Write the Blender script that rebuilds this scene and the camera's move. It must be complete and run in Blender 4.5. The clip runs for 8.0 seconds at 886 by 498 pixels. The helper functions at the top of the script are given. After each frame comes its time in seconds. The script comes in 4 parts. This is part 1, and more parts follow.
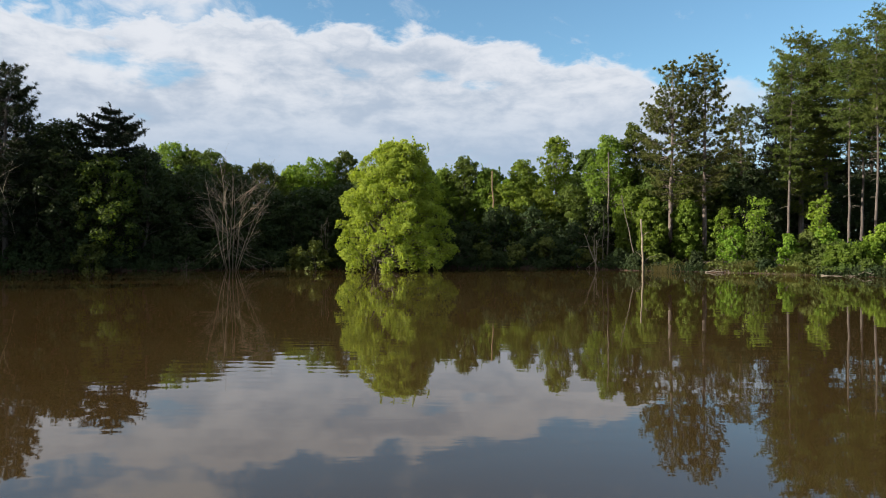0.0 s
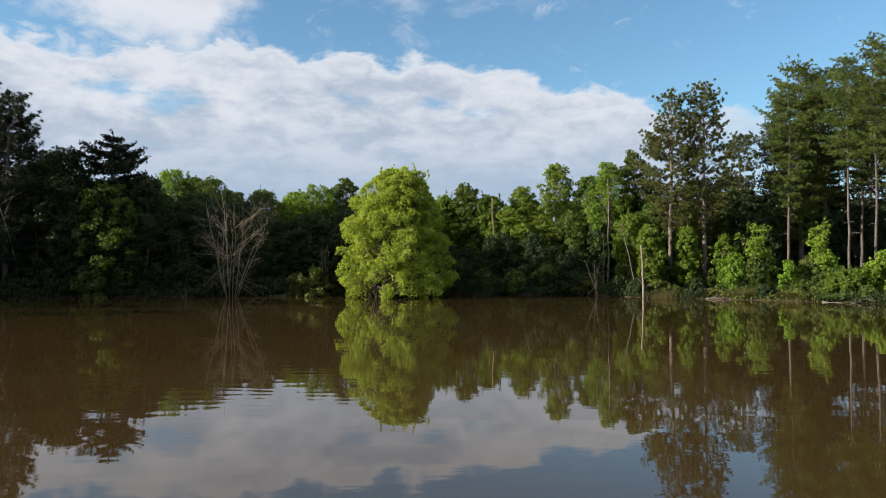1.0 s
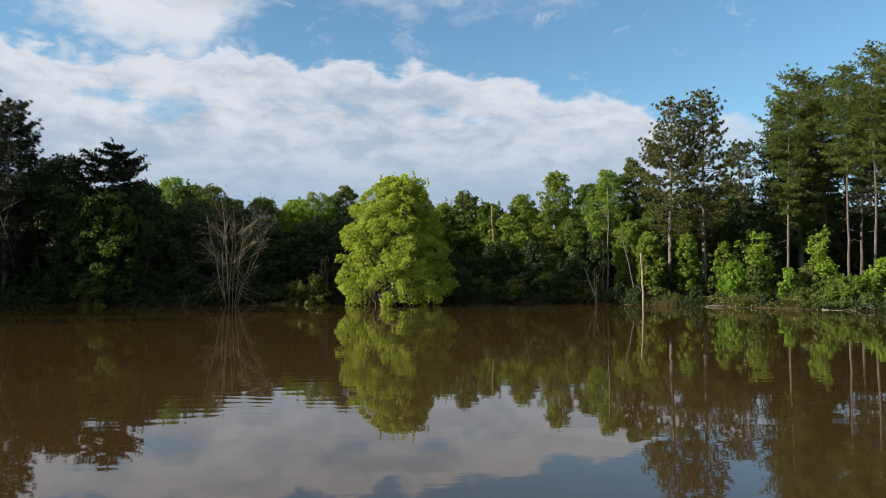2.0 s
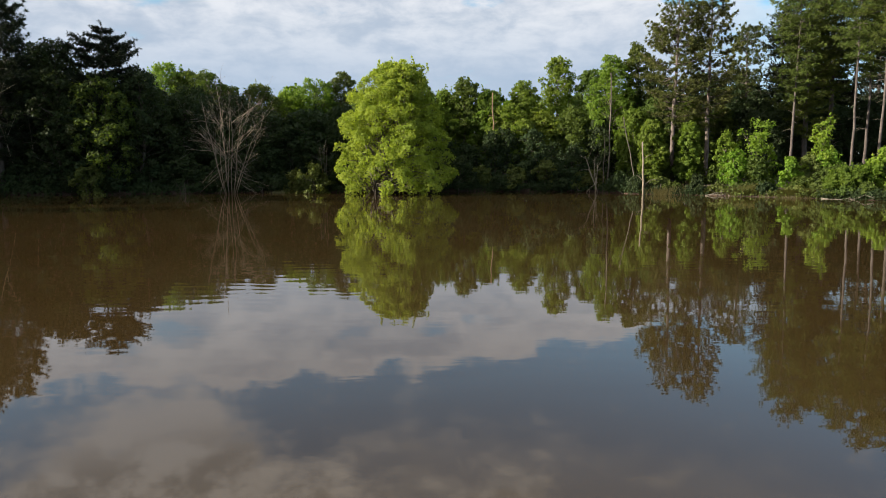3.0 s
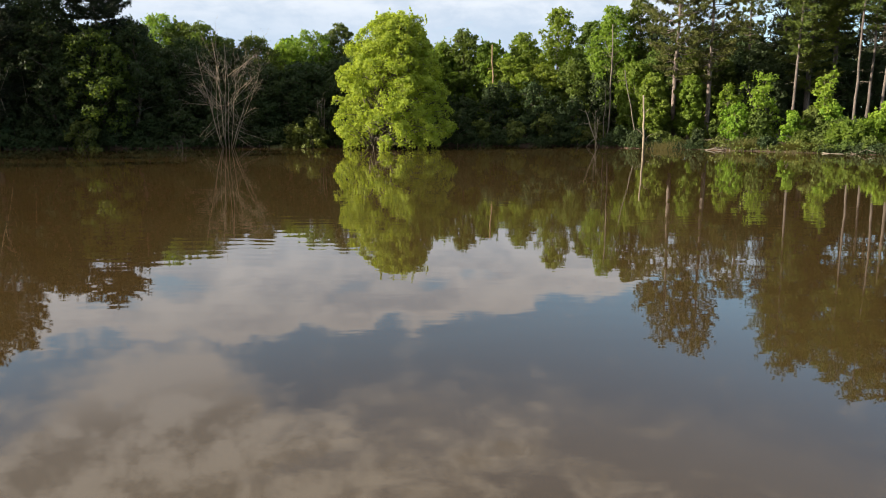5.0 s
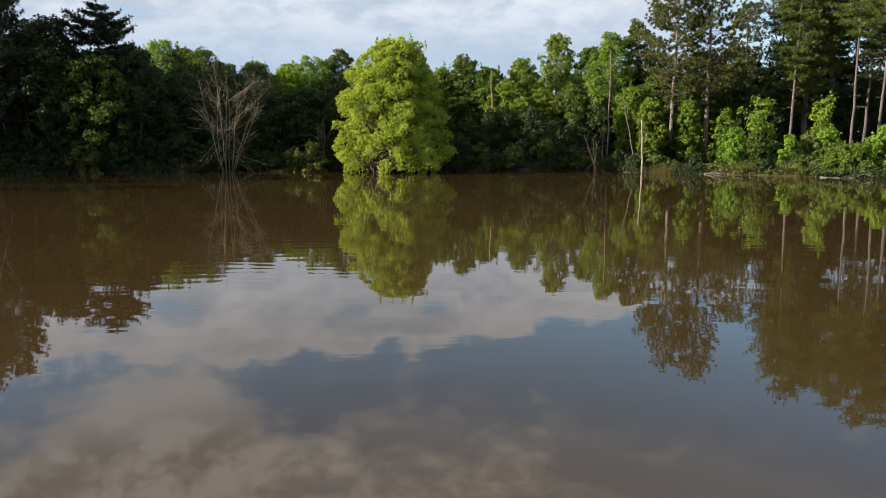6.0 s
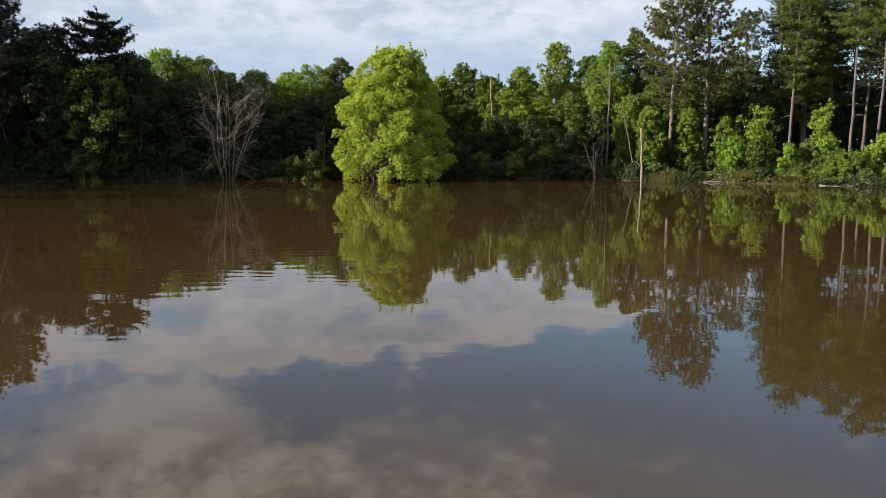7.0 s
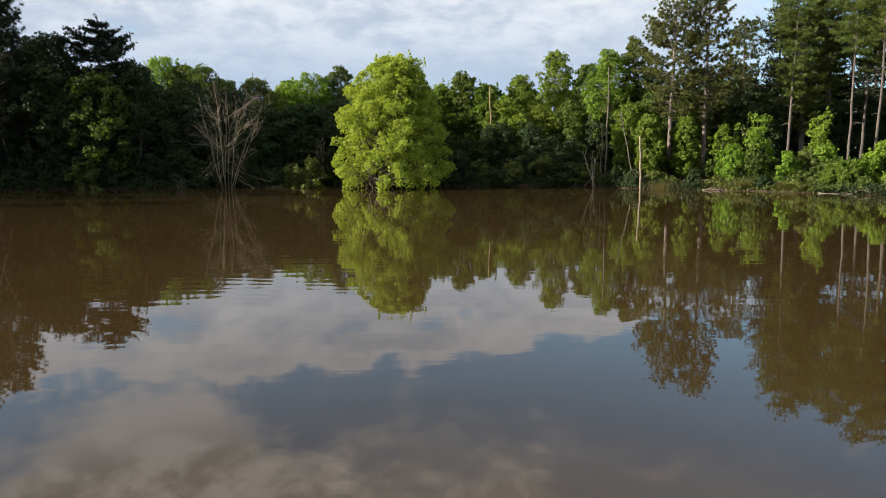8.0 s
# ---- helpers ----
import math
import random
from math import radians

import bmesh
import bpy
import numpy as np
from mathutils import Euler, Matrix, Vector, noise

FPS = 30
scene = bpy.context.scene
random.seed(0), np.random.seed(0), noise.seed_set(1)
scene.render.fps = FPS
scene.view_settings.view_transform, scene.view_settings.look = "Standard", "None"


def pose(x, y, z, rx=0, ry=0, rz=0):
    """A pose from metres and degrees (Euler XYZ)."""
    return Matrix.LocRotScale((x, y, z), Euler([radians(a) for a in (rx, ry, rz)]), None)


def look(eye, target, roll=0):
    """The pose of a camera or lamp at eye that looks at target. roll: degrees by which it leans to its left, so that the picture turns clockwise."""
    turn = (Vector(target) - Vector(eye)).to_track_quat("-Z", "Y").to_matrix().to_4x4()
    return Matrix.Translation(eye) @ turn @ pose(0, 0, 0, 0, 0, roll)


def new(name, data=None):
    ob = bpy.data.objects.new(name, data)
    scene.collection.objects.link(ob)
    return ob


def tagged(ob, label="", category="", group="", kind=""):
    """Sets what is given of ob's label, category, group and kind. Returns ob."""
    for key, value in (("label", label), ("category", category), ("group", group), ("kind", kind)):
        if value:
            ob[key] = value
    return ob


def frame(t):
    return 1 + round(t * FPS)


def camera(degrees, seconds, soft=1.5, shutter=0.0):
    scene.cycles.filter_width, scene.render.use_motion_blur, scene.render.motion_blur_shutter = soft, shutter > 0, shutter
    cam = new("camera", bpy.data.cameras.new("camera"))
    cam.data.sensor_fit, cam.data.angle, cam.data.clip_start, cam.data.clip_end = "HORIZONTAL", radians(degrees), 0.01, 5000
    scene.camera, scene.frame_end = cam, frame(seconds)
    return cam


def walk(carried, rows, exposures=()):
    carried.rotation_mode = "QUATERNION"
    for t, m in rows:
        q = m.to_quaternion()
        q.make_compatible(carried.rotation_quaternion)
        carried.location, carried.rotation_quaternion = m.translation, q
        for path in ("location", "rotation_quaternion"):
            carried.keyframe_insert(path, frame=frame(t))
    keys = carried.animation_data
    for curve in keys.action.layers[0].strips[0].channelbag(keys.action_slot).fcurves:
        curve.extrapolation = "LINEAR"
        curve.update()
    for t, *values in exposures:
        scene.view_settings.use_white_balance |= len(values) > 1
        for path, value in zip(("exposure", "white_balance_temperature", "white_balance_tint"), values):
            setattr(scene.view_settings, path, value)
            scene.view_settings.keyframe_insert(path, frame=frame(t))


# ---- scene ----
cam = camera(63.0, 8.0, soft=0.95)
EYE = 2.3


def turn(yaw, pitch):
    return pose(0, 0, EYE, 90 + pitch, 0, yaw)


walk(cam, [
    (0.0, turn(0.0, -0.54)), (0.25, turn(0.0, -0.35)), (0.5, turn(0.0, 0.08)), (0.75, turn(0.01, 0.84)), (1.0, turn(0.02, 1.57)), (1.2, turn(0.02, 2.2)),
    (1.475, turn(0.015, 2.84)), (1.75, turn(0.01, 2.85)), (2.025, turn(0.0, 2.0)),
    (2.3, turn(0.0, 0.02)), (2.5, turn(0.0, -2.0)), (3.0, turn(-0.03, -6.61)), (3.5, turn(-0.04, -9.77)),
    (4.0, turn(-0.08, -11.22)), (4.5, turn(-0.09, -11.24)), (4.7, turn(-0.10, -10.88)), (5.25, turn(-0.13, -9.62)), (5.8, turn(-0.15, -8.59)), (6.0, turn(-0.15, -8.29)),
    (6.5, turn(-0.16, -7.8)), (7.0, turn(-0.17, -7.65)), (7.5, turn(-0.2, -7.45)), (8.0, turn(-0.24, -7.04)),
], exposures=[(0.0, 1.18, 6330, 10), (1.2, 1.12, 6250, 10), (2.5, 1.06, 6300, 10), (3.0, 1.27, 6400, 10), (4.0, 1.70, 6730, 10), (4.7, 1.70, 6730, 10),
             (6.0, 1.37, 6400, 10), (8.0, 1.36, 6380, 10)])

# ---------------------------------------------------------------- world and sun
SUN_TURN = radians(-103)      # seen from above, clockwise from straight ahead
SUN_RISE = radians(17)
SUN_DIR = Vector((math.sin(SUN_TURN) * math.cos(SUN_RISE), math.cos(SUN_TURN) * math.cos(SUN_RISE), math.sin(SUN_RISE)))


class Nodes:
    """Short calls for a node tree."""

    def __init__(self, tree):
        self.tree = tree
        tree.nodes.clear()

    def link(self, a, b):
        self.tree.links.new(a, b)

    def put(self, socket, value):
        if isinstance(value, bpy.types.NodeSocket):
            self.link(value, socket)
        else:
            socket.default_value = value

    def math(self, op, a, b=0.0, c=0.0, clamp=False):
        n = self.tree.nodes.new("ShaderNodeMath")
        n.operation, n.use_clamp = op, clamp
        for k, v in enumerate((a, b, c)):
            self.put(n.inputs[k], v)
        return n.outputs[0]

    def ramp(self, value, lo, hi, a=0.0, b=1.0, smooth=True):
        n = self.tree.nodes.new("ShaderNodeMapRange")
        n.interpolation_type = "SMOOTHSTEP" if smooth else "LINEAR"
        n.clamp = True if not smooth else n.clamp
        for k, v in enumerate((value, lo, hi, a, b)):
            self.put(n.inputs[k], v)
        return n.outputs[0]

    def line(self, value, pts):
        """A broken line through the given points."""
        total = pts[0][1]
        for (x0, y0), (x1, y1) in zip(pts, pts[1:]):
            total = self.math("ADD", total, self.ramp(value, x0, x1, 0.0, y1 - y0, False))
        return total

    def noise(self, vector, scale, detail=4.0, rough=0.5, warp=0.0):
        n = self.tree.nodes.new("ShaderNodeTexNoise")
        if vector is not None:
            self.link(vector, n.inputs["Vector"])
        for key, v in (("Scale", scale), ("Detail", detail), ("Roughness", rough), ("Distortion", warp)):
            n.inputs[key].default_value = v
        return n.outputs["Fac"]

    def mix(self, fac, a, b, kind="MIX"):
        n = self.tree.nodes.new("ShaderNodeMix")
        n.data_type, n.blend_type = "RGBA", kind
        self.put(n.inputs[0], fac)
        for socket, v in ((n.inputs[6], a), (n.inputs[7], b)):
            self.put(socket, (*v, 1.0) if isinstance(v, tuple) else v)
        return n.outputs[2]

    def xyz(self, x, y, z):
        n = self.tree.nodes.new("ShaderNodeCombineXYZ")
        for k, v in enumerate((x, y, z)):
            self.put(n.inputs[k], v)
        return n.outputs[0]

    def split(self, vector):
        n = self.tree.nodes.new("ShaderNodeSeparateXYZ")
        self.link(vector, n.inputs[0])
        return n.outputs[0], n.outputs[1], n.outputs[2]

    def bump(self, height, distance, strength=1.0):
        n = self.tree.nodes.new("ShaderNodeBump")
        n.inputs["Strength"].default_value, n.inputs["Distance"].default_value = strength, distance
        self.link(height, n.inputs["Height"])
        return n.outputs[0]


def make_world():
    world = bpy.data.worlds.new("sky")
    scene.world = world
    world.use_nodes = True
    k = Nodes(world.node_tree)
    sky = k.tree.nodes.new("ShaderNodeTexSky")
    sky.sky_type, sky.sun_disc = "NISHITA", False
    sky.sun_elevation, sky.sun_rotation = SUN_RISE, SUN_TURN
    sky.altitude, sky.air_density, sky.dust_density, sky.ozone_density = 200, 1.0, 0.6, 1.4
    where = k.tree.nodes.new("ShaderNodeTexCoord").outputs["Generated"]
    x, y, z = k.split(where)
    flat = k.math("SQRT", k.math("ADD", k.math("MULTIPLY", x, x), k.math("MULTIPLY", y, y)))
    rise = k.math("DIVIDE", z, k.math("MAXIMUM", flat, 0.001))
    side = k.math("ARCTAN2", x, y)
    side = k.math("MINIMUM", k.math("MAXIMUM", side, -0.9), 0.9)
    # cloud deck in perspective
    deep = k.math("ADD", k.math("MAXIMUM", z, 0.0), 0.10)
    deck = k.xyz(k.math("DIVIDE", x, deep), k.math("DIVIDE", y, deep), 0.0)
    fine = k.noise(deck, 3.0, 7.0, 0.58, 0.3)
    face = k.xyz(side, k.math("MULTIPLY", rise, 1.8), 0.37)
    puff = k.noise(face, 17.0, 9.0, 0.58, 0.25)
    tower = k.noise(face, 10.0, 9.0, 0.62, 0.4)
    lump = k.noise(face, 5.0, 3.0, 0.5)
    veil = k.noise(k.xyz(side, k.math("MULTIPLY", rise, 3.2), 2.7), 5.0, 6.0, 0.55, 0.3)
    uneven = k.math("SUBTRACT", k.math("ADD", k.math("MULTIPLY", puff, 0.6), k.math("MULTIPLY", lump, 0.4)), 0.5)
    # the long bank: its crest falls from west to east, in lobes
    crest = k.line(side, [(-0.60, 0.285), (-0.43, 0.286), (-0.36, 0.294), (-0.272, 0.318), (-0.20, 0.297), (-0.105, 0.303), (0.0, 0.292), (0.075, 0.282),
                          (0.137, 0.253), (0.236, 0.262), (0.30, 0.222), (0.38, 0.212), (0.60, 0.18)])
    crest = k.math("ADD", crest, k.math("MULTIPLY", uneven, 0.15))
    depth = k.math("SUBTRACT", crest, rise)
    bank = k.ramp(depth, -0.004, 0.016)

    def clearing(a0, wa, r0, wr, much=0.2):
        u = k.math("DIVIDE", k.math("SUBTRACT", side, a0), wa)
        v = k.math("DIVIDE", k.math("SUBTRACT", rise, r0), wr)
        return k.ramp(k.math("ADD", k.math("MULTIPLY", u, u), k.math("MULTIPLY", v, v)), 0.0, 2.6, much, 0.0)

    thin = k.math("SUBTRACT", k.math("ADD", veil, k.math("MULTIPLY", uneven, 0.5)), clearing(-0.36, 0.10, 0.217, 0.022))
    thin = k.math("SUBTRACT", thin, clearing(-0.45, 0.05, 0.255, 0.030))
    thin = k.math("SUBTRACT", thin, clearing(-0.01, 0.03, 0.230, 0.008, 0.17))
    thin = k.math("SUBTRACT", thin, clearing(0.055, 0.03, 0.217, 0.008, 0.17))
    holes = k.ramp(thin, 0.20, 0.36, 0.12, 1.0)
    body = k.math("MAXIMUM", holes, k.ramp(rise, 0.19, 0.10, 0.0, 0.95))
    bank = k.math("MULTIPLY", bank, body)
    bank = k.math("MULTIPLY", bank, k.ramp(side, 0.50, 0.24, 0.5, 1.0))
    # the higher, broken layer, which comes down to the bank in the west
    base = k.line(side, [(-0.60, 0.362), (-0.525, 0.334), (-0.47, 0.308), (-0.397, 0.268), (-0.34, 0.262), (-0.30, 0.315), (-0.252, 0.360), (-0.182, 0.392), (-0.10, 0.370),
                         (-0.02, 0.356), (0.176, 0.376), (0.366, 0.378), (0.54, 0.40)])
    base = k.math("ADD", base, k.math("MULTIPLY", uneven, 0.24))
    high = k.ramp(k.math("SUBTRACT", rise, base), -0.018, 0.062)
    broken = k.math("ADD", k.math("ADD", k.math("MULTIPLY", tower, 0.65), k.math("MULTIPLY", lump, 0.35)), k.math("ADD", k.ramp(side, 0.45, -0.40, -0.15, 0.08), k.ramp(side, -0.20, -0.34, 0.0, 0.15)))
    high = k.math("MULTIPLY", high, k.ramp(broken, 0.36, 0.60, 0.2, 0.95))
    # torn wisps between the two, thickest in the west
    torn = k.noise(k.xyz(side, k.math("MULTIPLY", rise, 1.6), 8.3), 13.0, 8.0, 0.62, 0.5)
    wisp = k.ramp(k.math("ADD", torn, k.ramp(side, 0.05, -0.42, -0.06, 0.06)), 0.52, 0.72, 0.0, 0.6)
    wisp = k.math("MULTIPLY", wisp, k.ramp(rise, 0.24, 0.28))
    cover = k.math("MAXIMUM", k.math("MAXIMUM", bank, high), wisp, clamp=True)
    shade = k.ramp(k.math("ADD", k.math("MULTIPLY", puff, 0.45), k.math("ADD", k.math("MULTIPLY", veil, 0.35), k.math("MULTIPLY", fine, 0.2))), 0.38, 0.60)
    shade = k.math("MAXIMUM", shade, k.ramp(depth, 0.042, 0.008, 0.0, 1.0))
    cloud = k.mix(shade, (0.49, 0.565, 0.67), (0.83, 0.85, 0.89))
    cloud = k.mix(k.ramp(rise, 0.23, 0.06), cloud, (0.425, 0.54, 0.685))
    # the high layer rolls: lit heads and grey hollows
    roll = k.noise(k.xyz(side, k.math("MULTIPLY", rise, 1.1), 5.1), 11.0, 7.0, 0.62, 0.15)
    cloud = k.mix(k.math("MULTIPLY", k.math("MULTIPLY", high, k.ramp(rise, 0.33, 0.41)), k.ramp(roll, 0.58, 0.40, 0.0, 0.9)), cloud, (0.33, 0.37, 0.43))
    cloud = k.mix(1.0, cloud, k.mix(k.ramp(rise, 0.30, 0.58), (1.0, 1.0, 1.0), (1.95, 1.78, 1.54)), "MULTIPLY")
    blue = k.mix(1.0, sky.outputs[0], (SKY * 0.84, SKY * 1.07, SKY * 1.13), "MULTIPLY")
    out = k.tree.nodes.new("ShaderNodeBackground")
    k.link(k.mix(cover, blue, cloud), out.inputs["Color"])
    out.inputs["Strength"].default_value = 0.42
    end = k.tree.nodes.new("ShaderNodeOutputWorld")
    k.link(out.outputs[0], end.inputs[0])


SKY = 0.176
make_world()
lamp = bpy.data.lights.new("sun", "SUN")
lamp.energy, lamp.angle, lamp.color = 5.0, radians(0.6), (1.0, 0.91, 0.75)
sun = new("sun", lamp)
sun.matrix_world = look(SUN_DIR * 100, (0, 0, 0))


# ---------------------------------------------------------------- materials
def material(name):
    m = bpy.data.materials.new(name)
    m.use_nodes = True
    k = Nodes(m.node_tree)
    end = k.tree.nodes.new("ShaderNodeOutputMaterial")
    return m, k, end


def principled(k, colour, rough, normal=None):
    n = k.tree.nodes.new("ShaderNodeBsdfPrincipled")
    k.put(n.inputs["Base Color"], (*colour, 1.0) if isinstance(colour, tuple) else colour)
    k.put(n.inputs["Roughness"], rough)
    if normal is not None:
        k.link(normal, n.inputs["Normal"])
    return n


def leaf_material(name, dark, light, back, through_=0.35, rough=0.62):
    """Leaf or needle: each one a little different, thin enough to let light through."""
    m, k, end = material(name)
    geo = k.tree.nodes.new("ShaderNodeNewGeometry")
    info = k.tree.nodes.new("ShaderNodeObjectInfo")
    co = k.tree.nodes.new("ShaderNodeTexCoord").outputs["Object"]
    spray = k.noise(co, 0.9, 3.0, 0.55)
    fac = k.math("ADD", k.math("MULTIPLY", geo.outputs["Random Per Island"], 0.55), k.math("MULTIPLY", k.ramp(spray, 0.35, 0.65), 0.45))
    colour = k.mix(fac, dark, light)
    hue = k.tree.nodes.new("ShaderNodeHueSaturation")
    k.link(colour, hue.inputs["Color"])
    k.link(k.ramp(info.outputs["Random"], 0, 1, 0.485, 0.515, False), hue.inputs["Hue"])
    k.link(k.ramp(k.math("FRACT", k.math("MULTIPLY", info.outputs["Random"], 7.3)), 0, 1, 0.85, 1.15, False), hue.inputs["Value"])
    face = principled(k, hue.outputs[0], rough)
    face.inputs["Specular IOR Level"].default_value = 0.14
    glow = k.tree.nodes.new("ShaderNodeBsdfTranslucent")
    k.link(k.mix(1.0, hue.outputs[0], back, "MULTIPLY"), glow.inputs["Color"])
    both = k.tree.nodes.new("ShaderNodeMixShader")
    both.inputs[0].default_value = through_
    k.link(face.outputs[0], both.inputs[1])
    k.link(glow.outputs[0], both.inputs[2])
    k.link(both.outputs[0], end.inputs[0])
    return m


def bark_material(name, dark, light, scale=1.0, stretch=0.15):
    m, k, end = material(name)
    co = k.tree.nodes.new("ShaderNodeTexCoord").outputs["Object"]
    x, y, z = k.split(co)
    tall = k.xyz(x, y, k.math("MULTIPLY", z, stretch))
    plates = k.noise(tall, 14.0 * scale, 5.0, 0.65, 0.5)
    stain = k.noise(co, 0.8, 3.0, 0.5)
    patches = k.noise(k.xyz(x, y, k.math("MULTIPLY", z, 0.45)), 5.5, 4.0, 0.6, 0.4)
    fac = k.math("ADD", k.math("MULTIPLY", k.ramp(plates, 0.35, 0.65), 0.35), k.math("ADD", k.math("MULTIPLY", k.ramp(patches, 0.38, 0.62), 0.4), k.math("MULTIPLY", k.ramp(stain, 0.35, 0.65), 0.25)))
    n = principled(k, k.mix(fac, dark, light), 0.9, k.bump(plates, 0.03, 0.8))
    k.link(n.outputs[0], end.inputs[0])
    return m


def water_material():
    m, k, end = material("muddy_water")
    co = k.tree.nodes.new("ShaderNodeTexCoord").outputs["Object"]
    x, y, z = k.split(co)
    silt = k.noise(co, 0.05, 4.0, 0.5, 0.6)
    colour = k.mix(k.ramp(silt, 0.3, 0.7), (0.0350, 0.0214, 0.0074), (0.0450, 0.0282, 0.0105))
    # breeze patches: where the surface is ruffled
    patch = k.ramp(k.noise(k.xyz(k.math("MULTIPLY", x, 0.5), y, 0.0), 0.09, 2.0, 0.5), 0.42, 0.62, 0.35, 1.0)
    swell = k.noise(k.xyz(k.math("MULTIPLY", x, 0.6), y, 0.0), 0.55, 2.0, 0.45)
    ripple = k.noise(k.xyz(k.math("MULTIPLY", x, 0.45), y, 3.0), 2.6, 3.0, 0.5)
    height = k.math("ADD", k.math("MULTIPLY", swell, 0.0035), k.math("MULTIPLY", k.math("MULTIPLY", ripple, patch), 0.0017))
    lines = k.math("SINE", k.math("ADD", k.math("MULTIPLY", y, 12.0), k.math("MULTIPLY", k.noise(k.xyz(k.math("MULTIPLY", x, 0.5), y, 9.0), 0.7, 2.0, 0.5), 14.0)))
    breeze = k.ramp(k.noise(k.xyz(k.math("MULTIPLY", x, 0.6), y, 21.0), 0.11, 2.0, 0.5), 0.42, 0.60)
    gx = k.math("DIVIDE", k.math("ADD", x, 4.2), 4.2)
    gy = k.math("DIVIDE", k.math("SUBTRACT", y, 15.0), 4.5)
    gust = k.ramp(k.math("ADD", k.math("ADD", k.math("MULTIPLY", gx, gx), k.math("MULTIPLY", gy, gy)), k.math("MULTIPLY", k.math("SUBTRACT", silt, 0.5), 2.0)), 1.4, 0.1)
    breeze = k.math("MAXIMUM", k.math("MULTIPLY", breeze, 0.6), gust)
    height = k.math("ADD", height, k.math("MULTIPLY", k.math("MULTIPLY", lines, breeze), 0.00026))
    n = principled(k, colour, 0.018, k.bump(height, 1.0))
    n.inputs["IOR"].default_value = 1.42
    k.link(n.outputs[0], end.inputs[0])
    return m


def ground_material():
    m, k, end = material("forest_ground")
    co = k.tree.nodes.new("ShaderNodeTexCoord").outputs["Object"]
    x, y, z = k.split(co)
    litter = k.noise(co, 6.0, 7.0, 0.7)
    spots = k.noise(co, 0.5, 4.0, 0.55)
    grain = k.noise(co, 26.0, 4.0, 0.7)
    floor_ = k.mix(k.ramp(litter, 0.35, 0.65), (0.055, 0.040, 0.022), (0.13, 0.095, 0.055))
    floor_ = k.mix(k.ramp(spots, 0.50, 0.62), floor_, (0.05, 0.075, 0.022))
    soil = k.mix(k.ramp(litter, 0.3, 0.7), (0.030, 0.018, 0.012), (0.090, 0.052, 0.034))
    edge = k.ramp(k.math("ADD", z, k.math("MULTIPLY", k.math("SUBTRACT", spots, 0.5), 0.5)), 0.45, 0.15)
    n = principled(k, k.mix(edge, floor_, soil), 0.95, k.bump(k.math("ADD", litter, k.math("MULTIPLY", grain, 0.4)), 0.08))
    k.link(n.outputs[0], end.inputs[0])
    return m


WATER = water_material()
GROUND = ground_material()
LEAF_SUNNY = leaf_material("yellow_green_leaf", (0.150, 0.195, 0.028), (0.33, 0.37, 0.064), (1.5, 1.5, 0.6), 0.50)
LEAF_SPRING = leaf_material("spring_green_leaf", (0.075, 0.117, 0.017), (0.158, 0.207, 0.035), (1.5, 1.6, 0.6), 0.48)
LEAF_SAPLING = leaf_material("sapling_leaf", (0.080, 0.140, 0.015), (0.168, 0.245, 0.032), (1.5, 1.6, 0.6), 0.42)
LEAF_GREEN = leaf_material("green_leaf", (0.045, 0.068, 0.015), (0.099, 0.131, 0.028), (1.5, 1.6, 0.6), 0.42)
# green leaf with the woods' shade put into its colour
LEAF_SHADED = leaf_material("shaded_green_leaf", (0.021, 0.033, 0.013), (0.045, 0.063, 0.024), (1.4, 1.5, 0.7), 0.34)
LEAF_OLIVE = leaf_material("olive_leaf", (0.055, 0.070, 0.017), (0.122, 0.140, 0.034), (1.4, 1.4, 0.6), 0.30)
NEEDLE_PINE = leaf_material("pine_needle", (0.041, 0.050, 0.014), (0.112, 0.120, 0.034), (1.2, 1.3, 0.6), 0.20)
NEEDLE_SOFT = leaf_material("soft_pine_needle", (0.038, 0.058, 0.012), (0.122, 0.152, 0.030), (1.2, 1.3, 0.6), 0.22)
# dark fir green taken near black, so the colour holds the wood's shade
NEEDLE_SHADED = leaf_material("shaded_needle", (0.013, 0.019, 0.010), (0.030, 0.038, 0.017), (1.2, 1.2, 0.7), 0.15)
REED = leaf_material("dry_reed", (0.16, 0.15, 0.06), (0.33, 0.30, 0.15), (1.2, 1.1, 0.6), 0.3)
GRASS = leaf_material("bank_grass_blade", (0.058, 0.064, 0.020), (0.16, 0.145, 0.055), (1.2, 1.2, 0.6), 0.3)
BARK_RED = bark_material("red_pine_bark", (0.045, 0.033, 0.028), (0.195, 0.152, 0.128))
BARK_PINE = bark_material("pine_bark", (0.030, 0.024, 0.021), (0.125, 0.100, 0.086))
BARK = bark_material("grey_brown_bark", (0.06, 0.048, 0.036), (0.16, 0.13, 0.10))
BARK_DEAD = bark_material("bleached_dead_wood", (0.13, 0.104, 0.073), (0.33, 0.27, 0.195), 1.4)
BARK_WEATHERED = bark_material("weathered_dead_wood", (0.10, 0.078, 0.054), (0.27, 0.215, 0.15), 1.4)
BARK_GREYED = bark_material("greyed_dead_wood", (0.058, 0.047, 0.035), (0.16, 0.132, 0.10), 1.4)
BARK_ORANGE = bark_material("peeled_orange_wood", (0.12, 0.078, 0.044), (0.27, 0.175, 0.10), 1.2)


# ---------------------------------------------------------------- mesh tools
TUBE_FACES = {}


